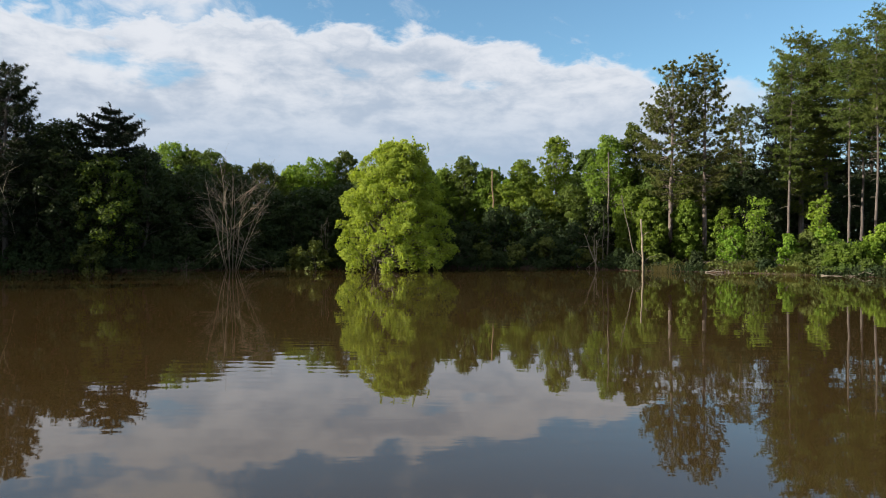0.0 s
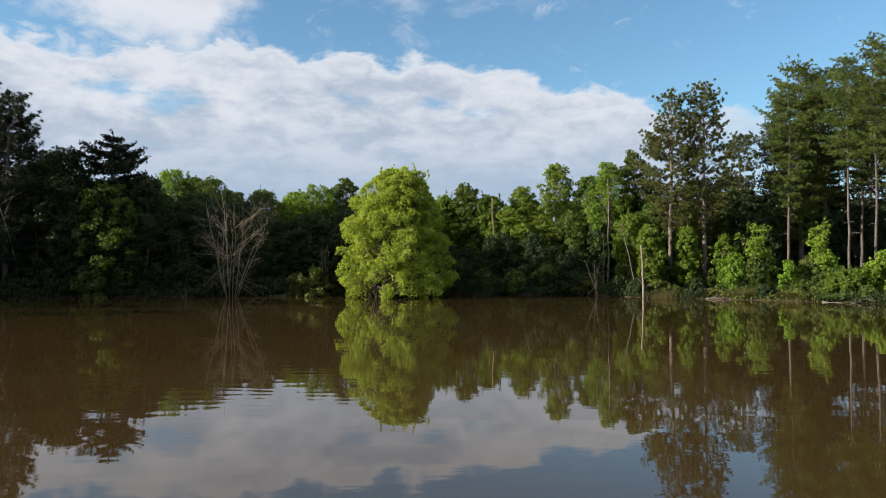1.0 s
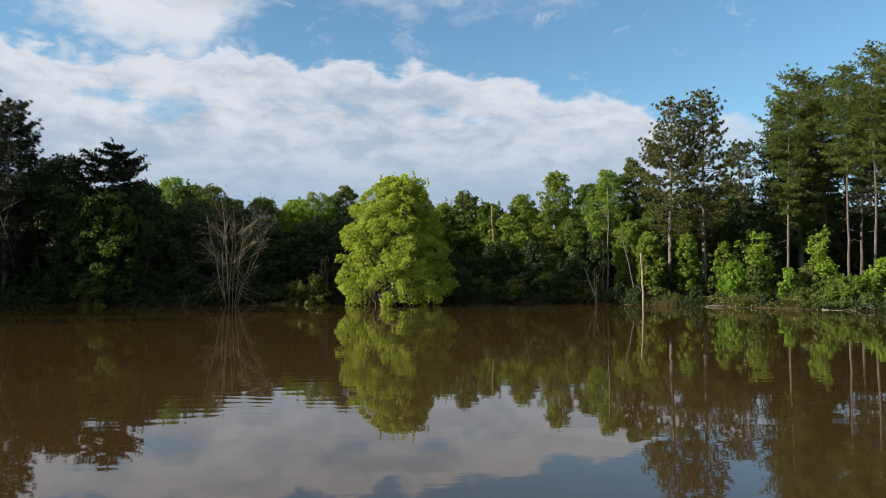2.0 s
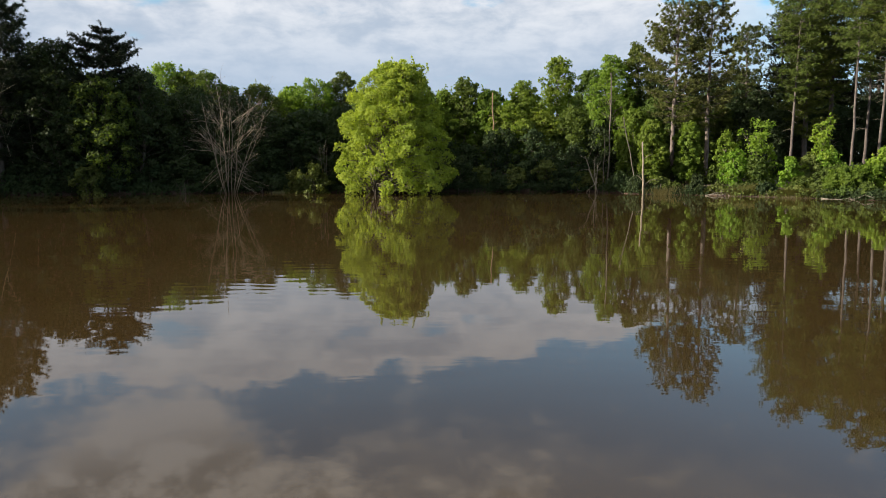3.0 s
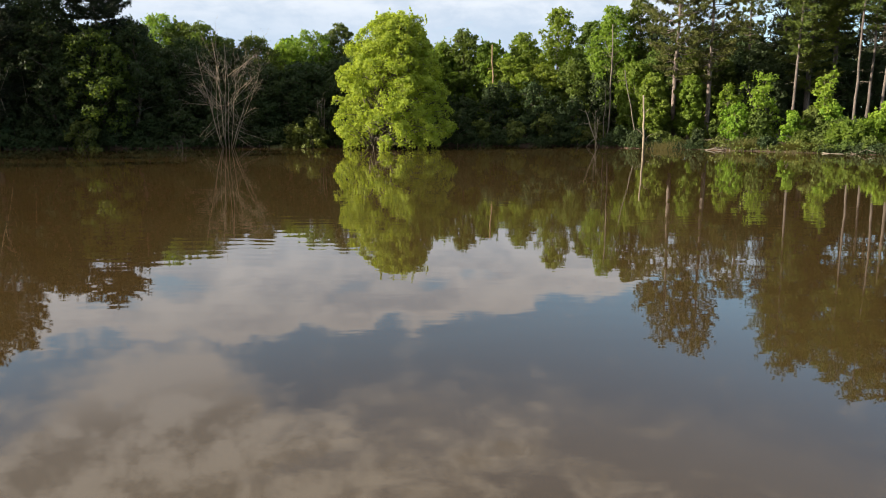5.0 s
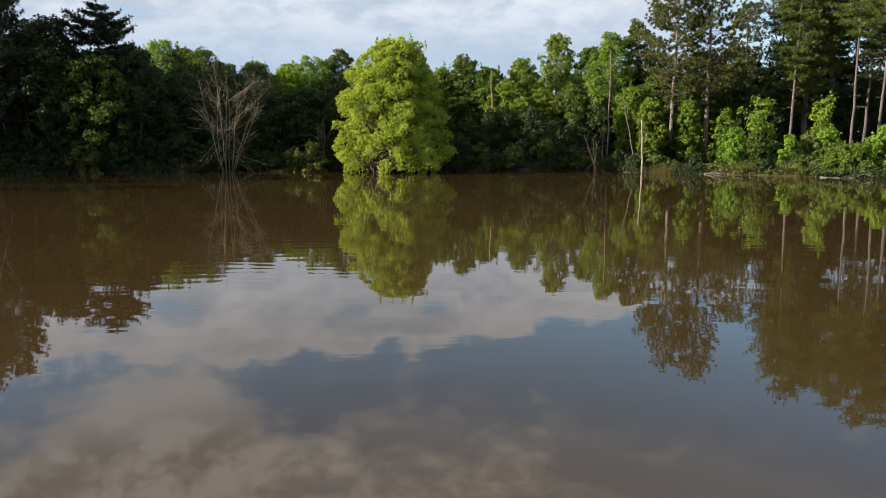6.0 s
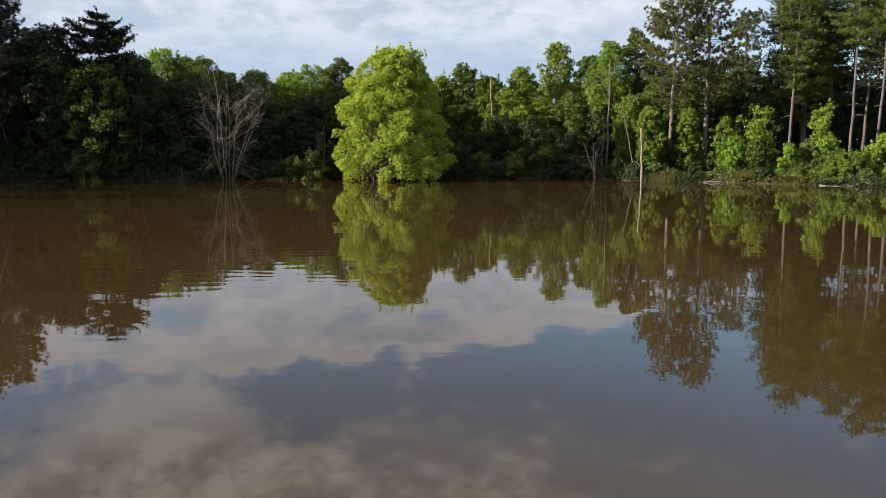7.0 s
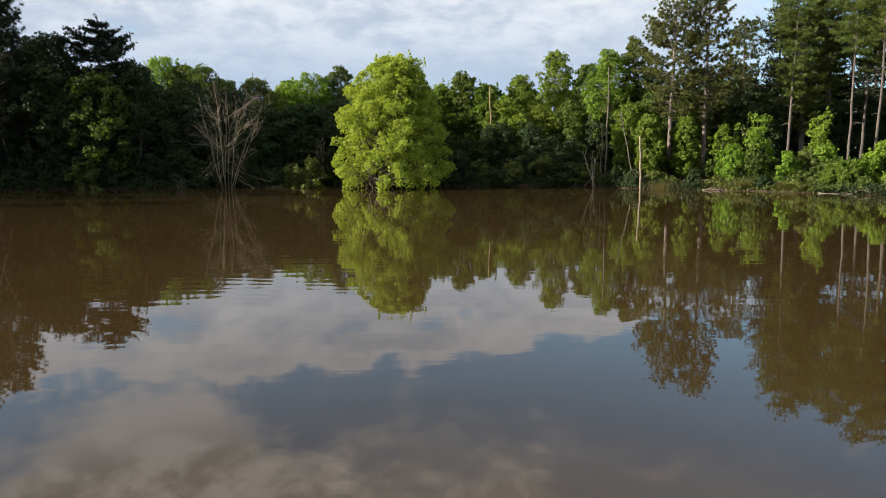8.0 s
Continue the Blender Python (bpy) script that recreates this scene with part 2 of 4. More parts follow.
class Build:
    """Collects tubes, leaves and needles, and makes them one mesh."""

    def __init__(self):
        self.v, self.f, self.n = [], [], 0

    def add(self, verts, tris):
        self.v.append(np.asarray(verts, dtype=np.float32).reshape(-1, 3))
        self.f.append(np.asarray(tris, dtype=np.int32).reshape(-1, 3) + self.n)
        self.n += len(self.v[-1])

    def tube(self, pts, radii, sides=6):
        pts = np.asarray(pts, dtype=float)
        k = len(pts)
        way = np.gradient(pts, axis=0)
        way /= np.linalg.norm(way, axis=1, keepdims=True) + 1e-9
        if abs(way[:, 2]).mean() > 0.6:
            ref = np.tile([[1.0, 0.1, 0]], (k, 1))
        else:
            ref = np.tile([[0.05, 0.02, 1.0]], (k, 1))
        a = np.cross(way, ref)
        a /= np.linalg.norm(a, axis=1, keepdims=True) + 1e-9
        b = np.cross(way, a)
        ang = np.linspace(0, 2 * np.pi, sides, endpoint=False)
        ring = pts[:, None] + np.asarray(radii, dtype=float)[:, None, None] * (a[:, None] * np.cos(ang)[None, :, None] + b[:, None] * np.sin(ang)[None, :, None])
        if (k, sides) not in TUBE_FACES:
            tris = []
            for i in range(k - 1):
                for j in range(sides):
                    p, q = i * sides + j, i * sides + (j + 1) % sides
                    tris += [(p, q, q + sides), (p, q + sides, p + sides)]
            for j in range(1, sides - 1):
                tris += [(0, j + 1, j), ((k - 1) * sides, (k - 1) * sides + j, (k - 1) * sides + j + 1)]
            TUBE_FACES[k, sides] = np.array(tris, dtype=np.int32)
        self.add(ring, TUBE_FACES[k, sides])

    def leaves(self, rng, where, size, out, droop=0.25, wide=0.62, lift=0.25, jitter=0.45, simple=False):
        """Folded diamond leaves, turned the way the clump faces, more or less."""
        where = np.asarray(where, dtype=float)
        n = len(where)
        if not n:
            return
        nor = rng.normal(size=(n, 3)) * jitter + out + np.array([0, 0, lift])
        nor /= np.linalg.norm(nor, axis=1, keepdims=True)
        axis = rng.normal(size=(n, 3)) - np.array([0, 0, droop])
        axis -= nor * (axis * nor).sum(1, keepdims=True)
        axis /= np.linalg.norm(axis, axis=1, keepdims=True) + 1e-9
        side = np.cross(nor, axis)
        ln = size * rng.uniform(0.65, 1.25, size=(n, 1))
        w = ln * wide * 0.5
        base, tip = where - axis * ln * 0.5, where + axis * ln * 0.5
        if simple:
            v = np.stack([base + side * w, tip, base - side * w], axis=1)
            self.add(v, np.arange(n * 3).reshape(-1, 3))
            return
        mid = where - axis * ln * 0.06 + nor * ln * 0.12
        v = np.stack([base, mid + side * w, tip, mid - side * w], axis=1)
        k = np.arange(n)[:, None] * 4
        t = np.concatenate([k + np.array([[0, 2, 1]]), k + np.array([[0, 3, 2]])], axis=1)
        self.add(v, t)

    def tufts(self, rng, where, way, length, width, count=10, spread=0.75):
        """Bunches of needles, each a narrow blade, fanning about the twig's way."""
        where, way = np.asarray(where, dtype=float), np.asarray(way, dtype=float)
        n = len(where)
        if not n:
            return
        w0 = np.repeat(where, count, axis=0)
        d = np.repeat(way, count, axis=0) + rng.normal(size=(n * count, 3)) * spread
        d /= np.linalg.norm(d, axis=1, keepdims=True) + 1e-9
        s = np.cross(d, rng.normal(size=(n * count, 3)))
        s /= np.linalg.norm(s, axis=1, keepdims=True) + 1e-9
        ln = length * rng.uniform(0.7, 1.2, size=(n * count, 1))
        v = np.stack([w0 + d * ln * 0.1 - s * width * 0.5, w0 + d * ln * 0.1 + s * width * 0.5, w0 + d * ln], axis=1)
        self.add(v, np.arange(n * count * 3).reshape(-1, 3))

    def sticks(self, a, b, r0, r1):
        """Many straight three-sided twigs at once."""
        a, b = np.asarray(a, dtype=float), np.asarray(b, dtype=float)
        n = len(a)
        if not n:
            return
        d = b - a
        s = np.cross(d, np.array([0.31, 0.17, 0.93]))
        s /= np.linalg.norm(s, axis=1, keepdims=True) + 1e-9
        t = np.cross(d, s)
        t /= np.linalg.norm(t, axis=1, keepdims=True) + 1e-9
        ring = []
        for c, rad in ((a, r0), (b, r1)):
            for ang in (0.0, 2.0944, 4.1888):
                ring.append(c + (s * math.cos(ang) + t * math.sin(ang)) * rad)
        v = np.stack(ring, axis=1)
        k = np.arange(n)[:, None] * 6
        faces = [(0, 1, 4), (0, 4, 3), (1, 2, 5), (1, 5, 4), (2, 0, 3), (2, 3, 5)]
        self.add(v, np.concatenate([k + np.array([f]) for f in faces], axis=1))

    def mesh(self, name, mat, smooth=False):
        me = bpy.data.meshes.new(name)
        v, f = np.concatenate(self.v), np.concatenate(self.f)
        me.vertices.add(len(v))
        me.vertices.foreach_set("co", v.ravel())
        me.loops.add(len(f) * 3)
        me.loops.foreach_set("vertex_index", f.ravel())
        me.polygons.add(len(f))
        me.polygons.foreach_set("loop_start", np.arange(0, len(f) * 3, 3, dtype=np.int32))
        if smooth:
            me.polygons.foreach_set("use_smooth", np.ones(len(f), dtype=bool))
        me.materials.append(mat)
        me.update(calc_edges=True)
        me.validate()
        return me


def part(name, build, mat, parent, label="", smooth=False):
    ob = new(name, build.mesh(name, mat, smooth))
    ob.parent = parent
    if label:
        tagged(ob, label)
    return ob


def thing(name, x, y, z, label, category, group="", kind="", turn_=0.0):
    ob = new(name)
    ob.empty_display_size = 0.3
    ob.matrix_world = pose(x, y, z, 0, 0, turn_)
    return tagged(ob, label, category, group, kind)


# ---------------------------------------------------------------- ground and water
SHORE = [(-34.7, 56.6), (-26.3, 57.7), (-18.0, 60.0), (-8.8, 61.3), (3.3, 64.0), (13.0, 62.6), (15.0, 58.8), (16.8, 57.6), (20.2, 55.7), (23.3, 52.9),
         (25.0, 50.9), (29.0, 47.6), (38, 40), (50, 26), (55, 5), (45, -16), (20, -26), (-15, -28), (-48, -18), (-66, 4), (-68, 26), (-54, 45), (-44, 54)]
MID = (0.0, 20.0)


def shore_table():
    turns = sorted((math.atan2(y - MID[1], x - MID[0]), math.hypot(x - MID[0], y - MID[1])) for x, y in SHORE)
    a = np.array([t[0] for t in turns])
    r = np.array([t[1] for t in turns])
    return np.concatenate([a - 2 * np.pi, a, a + 2 * np.pi]), np.concatenate([r, r, r])


SHORE_A, SHORE_R = shore_table()


def shore_reach(ang):
    wob = 0.45 * noise.noise((math.cos(ang) * 14, math.sin(ang) * 14, 2.0)) + 0.22 * noise.noise((math.cos(ang) * 45, math.sin(ang) * 45, 7.0))
    return float(np.interp(ang, SHORE_A, SHORE_R)) + wob


STEPS = [-30, -12, -5, -2, -0.8, -0.25, 0.0, 0.12, 0.3, 0.6, 1.0, 1.6, 2.5, 4, 6, 9, 13, 20, 32, 55, 110, 260, 700, 2200, 4500]
RISES = [-1.6, -1.5, -1.2, -0.7, -0.35, -0.12, 0.01, 0.12, 0.22, 0.32, 0.44, 0.5, 0.58, 0.7, 0.85, 1.0, 1.1, 1.2, 1.3, 1.4, 1.5, 1.5, 1.5, 1.5, 1.5]


def ground_z(x, y):
    ang = math.atan2(y - MID[1], x - MID[0])
    off = math.hypot(x - MID[0], y - MID[1]) - shore_reach(ang)
    return float(np.interp(off, STEPS, RISES))


def make_ground():
    b = Build()
    n = 900
    verts = [(MID[0], MID[1], -1.7)]
    for i in range(n):
        ang = -math.pi + 2 * math.pi * i / n
        reach = shore_reach(ang)
        for off, rise in zip(STEPS, RISES):
            r = max(reach + off, 2.0)
            x, y = MID[0] + r * math.cos(ang), MID[1] + r * math.sin(ang)
            bumpy = 0.0 if off < 0.05 else min(off, 1.0) * 0.16 * noise.noise((x * 0.9, y * 0.9, 0)) + min(off, 1) * 0.07 * noise.noise((x * 3.1, y * 3.1, 5))
            verts.append((x, y, rise + bumpy))
    m = len(STEPS)
    tris = []
    for i in range(n):
        p, q = 1 + i * m, 1 + ((i + 1) % n) * m
        tris.append((0, p, q))
        for j in range(m - 1):
            tris += [(p + j, p + j + 1, q + j + 1), (p + j, q + j + 1, q + j)]
    b.add(verts, tris)
    ob = new("ground", b.mesh("ground", GROUND, True))
    tagged(ob, "brown leaf-littered forest floor with a reddish eroded bank", "ground", kind="structure")


def make_water():
    b = Build()
    g = np.linspace(-90, 90, 41)
    xs, ys = np.meshgrid(g, g + 20)
    v = np.stack([xs.ravel(), ys.ravel(), np.zeros(xs.size)], axis=1)
    tris = []
    for i in range(40):
        for j in range(40):
            p = i * 41 + j
            tris += [(p, p + 1, p + 42), (p, p + 42, p + 41)]
    b.add(v, tris)
    ob = new("water", b.mesh("water", WATER, True))
    tagged(ob, "calm muddy brown lake water with faint ripples", "water", kind="structure")


make_ground()
make_water()


# ---------------------------------------------------------------- trees
def bend(rng, a, b, sag=0.0, wander=0.06, k=5):
    a, b = np.asarray(a, dtype=float), np.asarray(b, dtype=float)
    u = np.linspace(0, 1, k)[:, None]
    ln = np.linalg.norm(b - a)
    p = a + (b - a) * u
    p[:, 2] += sag * ln * (u[:, 0] * (1 - u[:, 0])) * 4
    p[1:-1] += rng.normal(size=(k - 2, 3)) * ln * wander
    return p


def along(p, u):
    u = np.asarray(u) * (len(p) - 1)
    i = np.minimum(u.astype(int), len(p) - 2)
    w = (u - i)[:, None]
    return p[i] * (1 - w) + p[i + 1] * w


def foliage(rng, centre, out, reach, leaves, flat, lobes=6):
    """Leaf places of one clump: a lumpy dome of smaller lobes, open below; each leaf faces out of its lobe."""
    d = rng.normal(size=(lobes, 3)) * 0.8 + out * 0.75 + np.array([0, 0, 0.35])
    d /= np.linalg.norm(d, axis=1, keepdims=True)
    squash = np.array([1, 1, flat])
    mid = centre - out * reach * 0.3 + d * squash * reach * rng.uniform(0.5, 0.85, size=(lobes, 1))
    which = rng.integers(0, lobes, size=leaves)
    e = rng.normal(size=(leaves, 3)) + d[which] * 0.7 + np.array([0, 0, 0.2])
    e /= np.linalg.norm(e, axis=1, keepdims=True)
    big = rng.uniform(0.32, 0.6, size=lobes)[which][:, None]
    return mid[which] + e * squash * reach * big * rng.uniform(0.55, 1.12, size=(leaves, 1)), e * 0.75 + d[which] * 0.35


def broadleaf(seed, x, y, top, profile, leaf, label, name="broadleaf_tree", category="tree", limbs=60, leaves=140, clump=0.30, flat=0.7, size=0.22, shoots=0.2, fill=0.3,
              bark=None, girth=0.0, stems=1, lean=(0.0, 0.0), low=False, group="", shift=(0.0, 0.0), rough=0.28, simple=True, clear=(0.0, 0.0, 0.0), jitter=0.75):
    """A broad-leaved tree or shrub: stems, limbs, and a clump of leaves at the end of each limb. profile: (share of height, reach) pairs of the crown."""
    rng = np.random.default_rng(seed)
    small = name in ("shrub", "sapling")
    g = ground_z(x, y) if not low else max(ground_z(x, y), -0.4)
    root = thing(name, x, y, g - 0.12, label, category, group)
    tall = top - g + 0.12
    pz, pr = np.array([p[0] for p in profile]), np.array([p[1] for p in profile])
    widest = pr.max()
    wood, crown = Build(), Build()
    girth = girth or 0.016 * tall + 0.02
    crown_z = tall - clump * widest * flat * 0.9 - (0.0 if small else 0.15)
    spine = []
    for s in range(stems):
        foot = np.array([rng.normal() * 0.12 * stems, rng.normal() * 0.12 * stems, 0.0]) if stems > 1 else np.zeros(3)
        head = np.array([lean[0] + shift[0] + rng.normal() * 0.05 * tall * (stems > 1) * 1.6, lean[1] + rng.normal() * 0.03 * tall, crown_z * rng.uniform(0.9, 0.97)])
        p = bend(rng, foot, head, 0.0, 0.012, 8)
        p[0] = foot
        spine.append(p)
        r = np.linspace(1, 0.12, 8) * girth / math.sqrt(stems)
        r[0] *= 1.35
        wood.tube(p, r, 4 if small else 8)
    wh, wo, tw_a, tw_b = [], [], [], []
    for i in range(limbs):
        zf = pz[0] + (pz[-1] - pz[0]) * ((i + rng.uniform(0.1, 0.9)) / limbs) ** 0.86
        reach = np.interp(zf, pz, pr)
        cr = np.clip(clump * widest * rng.uniform(0.6, 1.35), 0.26, 1.4)
        r = max(reach - cr * 0.45, 0.2 * reach) * (rng.uniform(0.35, 1.0) ** 0.45) * rng.uniform(1 - rough, 1 + 0.35 * rough)
        az = i * 2.39996 + rng.uniform(-0.5, 0.5)
        p0 = spine[i % stems]
        drop = r * rng.uniform(0.25, 0.75)
        h0 = max(zf - drop / tall, 0.03 if low else max(0.1, pz[0] * 0.6))
        a = along(p0, [min(h0, 0.97)])[0]
        axis = along(p0, [min(zf, 1.0)])[0]
        b = np.array([axis[0] + shift[0] * (1 - zf) + r * math.cos(az), axis[1] + r * math.sin(az), zf * crown_z])
        limb = bend(rng, a, b, 0.10, 0.05, 4)
        ln = np.linalg.norm(b - a)
        r0 = min(0.012 + 0.014 * ln, girth * 0.55)
        wood.tube(limb, np.linspace(r0, 0.008, 4), 4 if stems == 3 and not small else 3)
        out = np.array([math.cos(az), math.sin(az), 0.25 + 0.9 * max(zf - 0.6, 0.0)])
        out /= np.linalg.norm(out)
        n = max(int(leaves * (cr / (clump * widest)) ** 1.6), 12)
        c, o = foliage(rng, b, out, cr, n, flat)
        wh.append(c)
        wo.append(o)
        # leaves along the limb, which close the crown's inside
        k = int(n * fill)
        at = along(limb, rng.uniform(0.35, 0.95, size=k))
        wh.append(at + np.clip(rng.normal(size=(k, 3)), -1.3, 1.3) * cr * 0.48)
        wo.append(np.repeat(out[None], k, axis=0) * 0.5)
        tw_a.append(np.repeat(b[None], 3, axis=0))
        tw_b.append(c[:3])
        if rng.uniform() < shoots:
            up = b + np.array([rng.normal() * cr * 0.4, rng.normal() * cr * 0.3, cr * flat * 0.35])
            high = rng.uniform(0.3, 0.9) * min(widest * 0.45, 1.0)
            k = max(int(leaves * 0.12), 6)
            u = rng.uniform(0, 1, size=(k, 1))
            wh.append(up + u * np.array([rng.normal() * 0.15, rng.normal() * 0.15, 1.0]) * high + np.clip(rng.normal(size=(k, 3)), -1.4, 1.4) * 0.11 * (1.15 - u) * np.array([1, 1, 0.5]))
            wo.append(rng.normal(size=(k, 3)) * 0.7)
    wood.sticks(np.concatenate(tw_a), np.concatenate(tw_b), 0.012, 0.004)
    wh, wo = np.concatenate(wh), np.concatenate(wo)
    keep = (wh[:, 2] > 0.12) & ~((np.abs(wh[:, 0] - clear[0]) < clear[1]) & (wh[:, 2] < clear[2]))
    crown.leaves(rng, wh[keep], size, wo[keep], wide=0.8 if simple else 0.66, simple=simple, jitter=jitter)
    part("trunk", wood, bark or BARK, root, smooth=True)
    part("crown", crown, leaf, root)
    return root


def conifer(seed, x, y, top, profile, needle, label, bark=None, girth=0.2, whorl=0.55, arms=5, rise=(0.0, 0.5), tip_up=0.15, side=5, tuft=0.34, thick=0.035, count=9,
            bare=0.45, dead_arms=10, name="pine_tree", group="tall conifers", bow=0.0, lean=0.0, inner=0.35, pompom=False, fan=0.75, gap=0.12, lift=0.25, step=0.3):
    """A pine or fir: boughs with side shoots. pompom: each shoot ends in a round bunch of needles; else needles clothe its whole length."""
    rng = np.random.default_rng(seed)
    g = ground_z(x, y)
    root = thing(name, x, y, g - 0.12, label, "tree", group)
    tall = top - g + 0.12
    pz, pr = np.array([p[0] for p in profile]), np.array([p[1] for p in profile])
    wood, crown = Build(), Build()
    u = np.linspace(0, 1, 14)
    spine = np.stack([lean * u + bow * np.sin(u * math.pi * 1.6) + np.cumsum(rng.normal(size=14)) * 0.03, np.cumsum(rng.normal(size=14)) * 0.03, tall * u], axis=1)
    spine[0, :2] = 0
    rad = girth * (1 - u) ** 0.8 + 0.01
    rad *= rng.uniform(0.92, 1.08, size=14)
    rad[0] *= 1.25
    wood.tube(spine, rad, 10)
    spots, ways, tw_a, tw_b = [], [], [], []
    z = pz[0]
    turn_ = rng.uniform(0, 6)
    while z < 0.985:
        reach = float(np.interp(z, pz, pr))
        high = (z - pz[0]) / (1 - pz[0])
        n = max(3, int(arms + rng.integers(-1, 2)))
        turn_ += 0.7
        for k in range(n):
            if rng.uniform() < gap * (1.5 - high):
                continue
            az = turn_ + 2 * math.pi * k / n + rng.normal() * 0.3
            ln = max(reach * rng.uniform(0.5, 1.1), 0.15)
            zz = min(z + rng.normal() * 0.01, 0.99)
            a = along(spine, [zz])[0]
            out = np.array([math.cos(az), math.sin(az), 0.0])
            up = rise[0] + (rise[1] - rise[0]) * high + rng.normal() * 0.08
            b = a + out * ln + np.array([0, 0, min(up * ln, tall * 1.0 - a[2] + 0.1)])
            p = bend(rng, a, b, -tip_up, 0.03, 5)
            wood.tube(p, np.linspace(min(0.012 + 0.012 * ln, rad[0] * 0.4), 0.008, 5), 3)
            flank = np.array([-math.sin(az), math.cos(az), 0.0])
            m = max(2, int(side * (0.5 + ln / 2.2)))
            us = np.linspace(inner, 1.0, m)
            for w, st in zip(us, along(p, us)):
                for sgn in ((-1, 1) if w < 0.98 else (0,)):
                    sl = ln * 0.36 * (1.15 - w) * rng.uniform(0.5, 1.2) + 0.14
                    d = out * 0.75 + flank * sgn * 0.85 + np.array([0, 0, rng.normal() * 0.15 + lift * 0.6])
                    d /= np.linalg.norm(d)
                    en = st + d * sl
                    if sl > 0.3:
                        tw_a.append(st)
                        tw_b.append(en)
                    q = (2 if sl > 0.55 else 1) if pompom else max(1, int(round(1 + sl / step)))
                    f = np.linspace(1.0, 0.45 if pompom else 0.2, q)[:, None] if q > 1 else np.ones((1, 1))
                    spots.append(st + (en - st) * f + rng.normal(size=(q, 3)) * 0.05)
                    ways.append(np.repeat((d + np.array([0, 0, lift]))[None], q, axis=0))
        z += whorl / tall * rng.uniform(0.7, 1.3)
    lead = along(spine, rng.uniform(0.94, 1.0, size=9))
    spots.append(lead + rng.normal(size=(9, 3)) * 0.08)
    ways.append(np.tile([0.0, 0.0, 1.0], (9, 1)) + rng.normal(size=(9, 3)) * 0.4)
    wood.sticks(tw_a, tw_b, 0.010, 0.005)
    trunk = part("trunk", wood, bark or BARK_PINE, root, smooth=True)
    for k in range(dead_arms):
        zz = rng.uniform(bare * 0.45, bare)
        a = along(spine, [zz])[0]
        az = rng.uniform(0, 6.28)
        ln = rng.uniform(0.3, 1.3)
        b = a + np.array([math.cos(az), math.sin(az), rng.uniform(-0.35, 0.25)]) * ln
        stick = Build()
        stick.tube(bend(rng, a, b, 0.05, 0.06, 4), [0.022, 0.016, 0.011, 0.005], 4)
        part("branch", stick, BARK_GREYED, trunk, "dead grey branch", smooth=True)
    crown.tufts(rng, np.concatenate(spots), np.concatenate(ways), tuft, thick, count, fan)
    part("crown", crown, needle, root)
    return root


def fork(rng, b, start, way, length, radius, depth, droop=0.0, split=3, sides=5, curl=0.16, share=(0.35, 0.6), up=0.1, kids=None):
    """One bare branch and its forks; with kids, each first fork goes into a mesh of its own in that list."""
    k = 6
    p, d = [np.array(start, dtype=float)], np.array(way, dtype=float)
    for i in range(k - 1):
        d = d + rng.normal(size=3) * curl + np.array([0, 0, -droop])
        d /= np.linalg.norm(d)
        q = p[-1] + d * length / (k - 1)
        p.append(q)
        if q[2] < -0.05:
            break
    p = np.array(p)
    b.tube(p, np.linspace(radius, radius * 0.35, len(p)), sides if depth else 4)
    if depth:
        for i in range(split):
            u = rng.uniform(0.25, 0.95)
            st = along(p, [u])[0]
            dd = d * 0.7 + rng.normal(size=3) * 0.55 + np.array([0, 0, up - droop])
            dd /= np.linalg.norm(dd)
            to = b
            if kids is not None:
                to = Build()
                kids.append(to)
            fork(rng, to, st, dd, length * rng.uniform(*share), radius * 0.42 * (1.1 - u * 0.4), depth - 1, droop, split, sides, curl, share, up)
    return p


def skirt(top_reach, mid, low, top=1.0):
    return [(0.10, low), (0.35, mid), (0.62, mid * 1.02), (0.85, top_reach * 1.08), (0.95, top_reach * 0.75), (top, top_reach * 0.4)]


# the sunlit tree that stands out in the water
broadleaf(11, -5.16, 59.0, 10.75, [(0.05, 3.7), (0.12, 5.3), (0.26, 5.0), (0.42, 4.3), (0.58, 4.0), (0.74, 3.2), (0.86, 2.4), (0.94, 1.7), (1.0, 0.8)], LEAF_SUNNY,
          "sunlit yellow-green leafy tree with several stems at the waterline", limbs=270, leaves=230, clump=0.15, flat=0.8, size=0.18, shoots=0.35, clear=(0.0, 0.42, 1.7), stems=3, low=True, shift=(1.25, 0.0), rough=0.16,
          simple=False, jitter=0.85, fill=0.15)

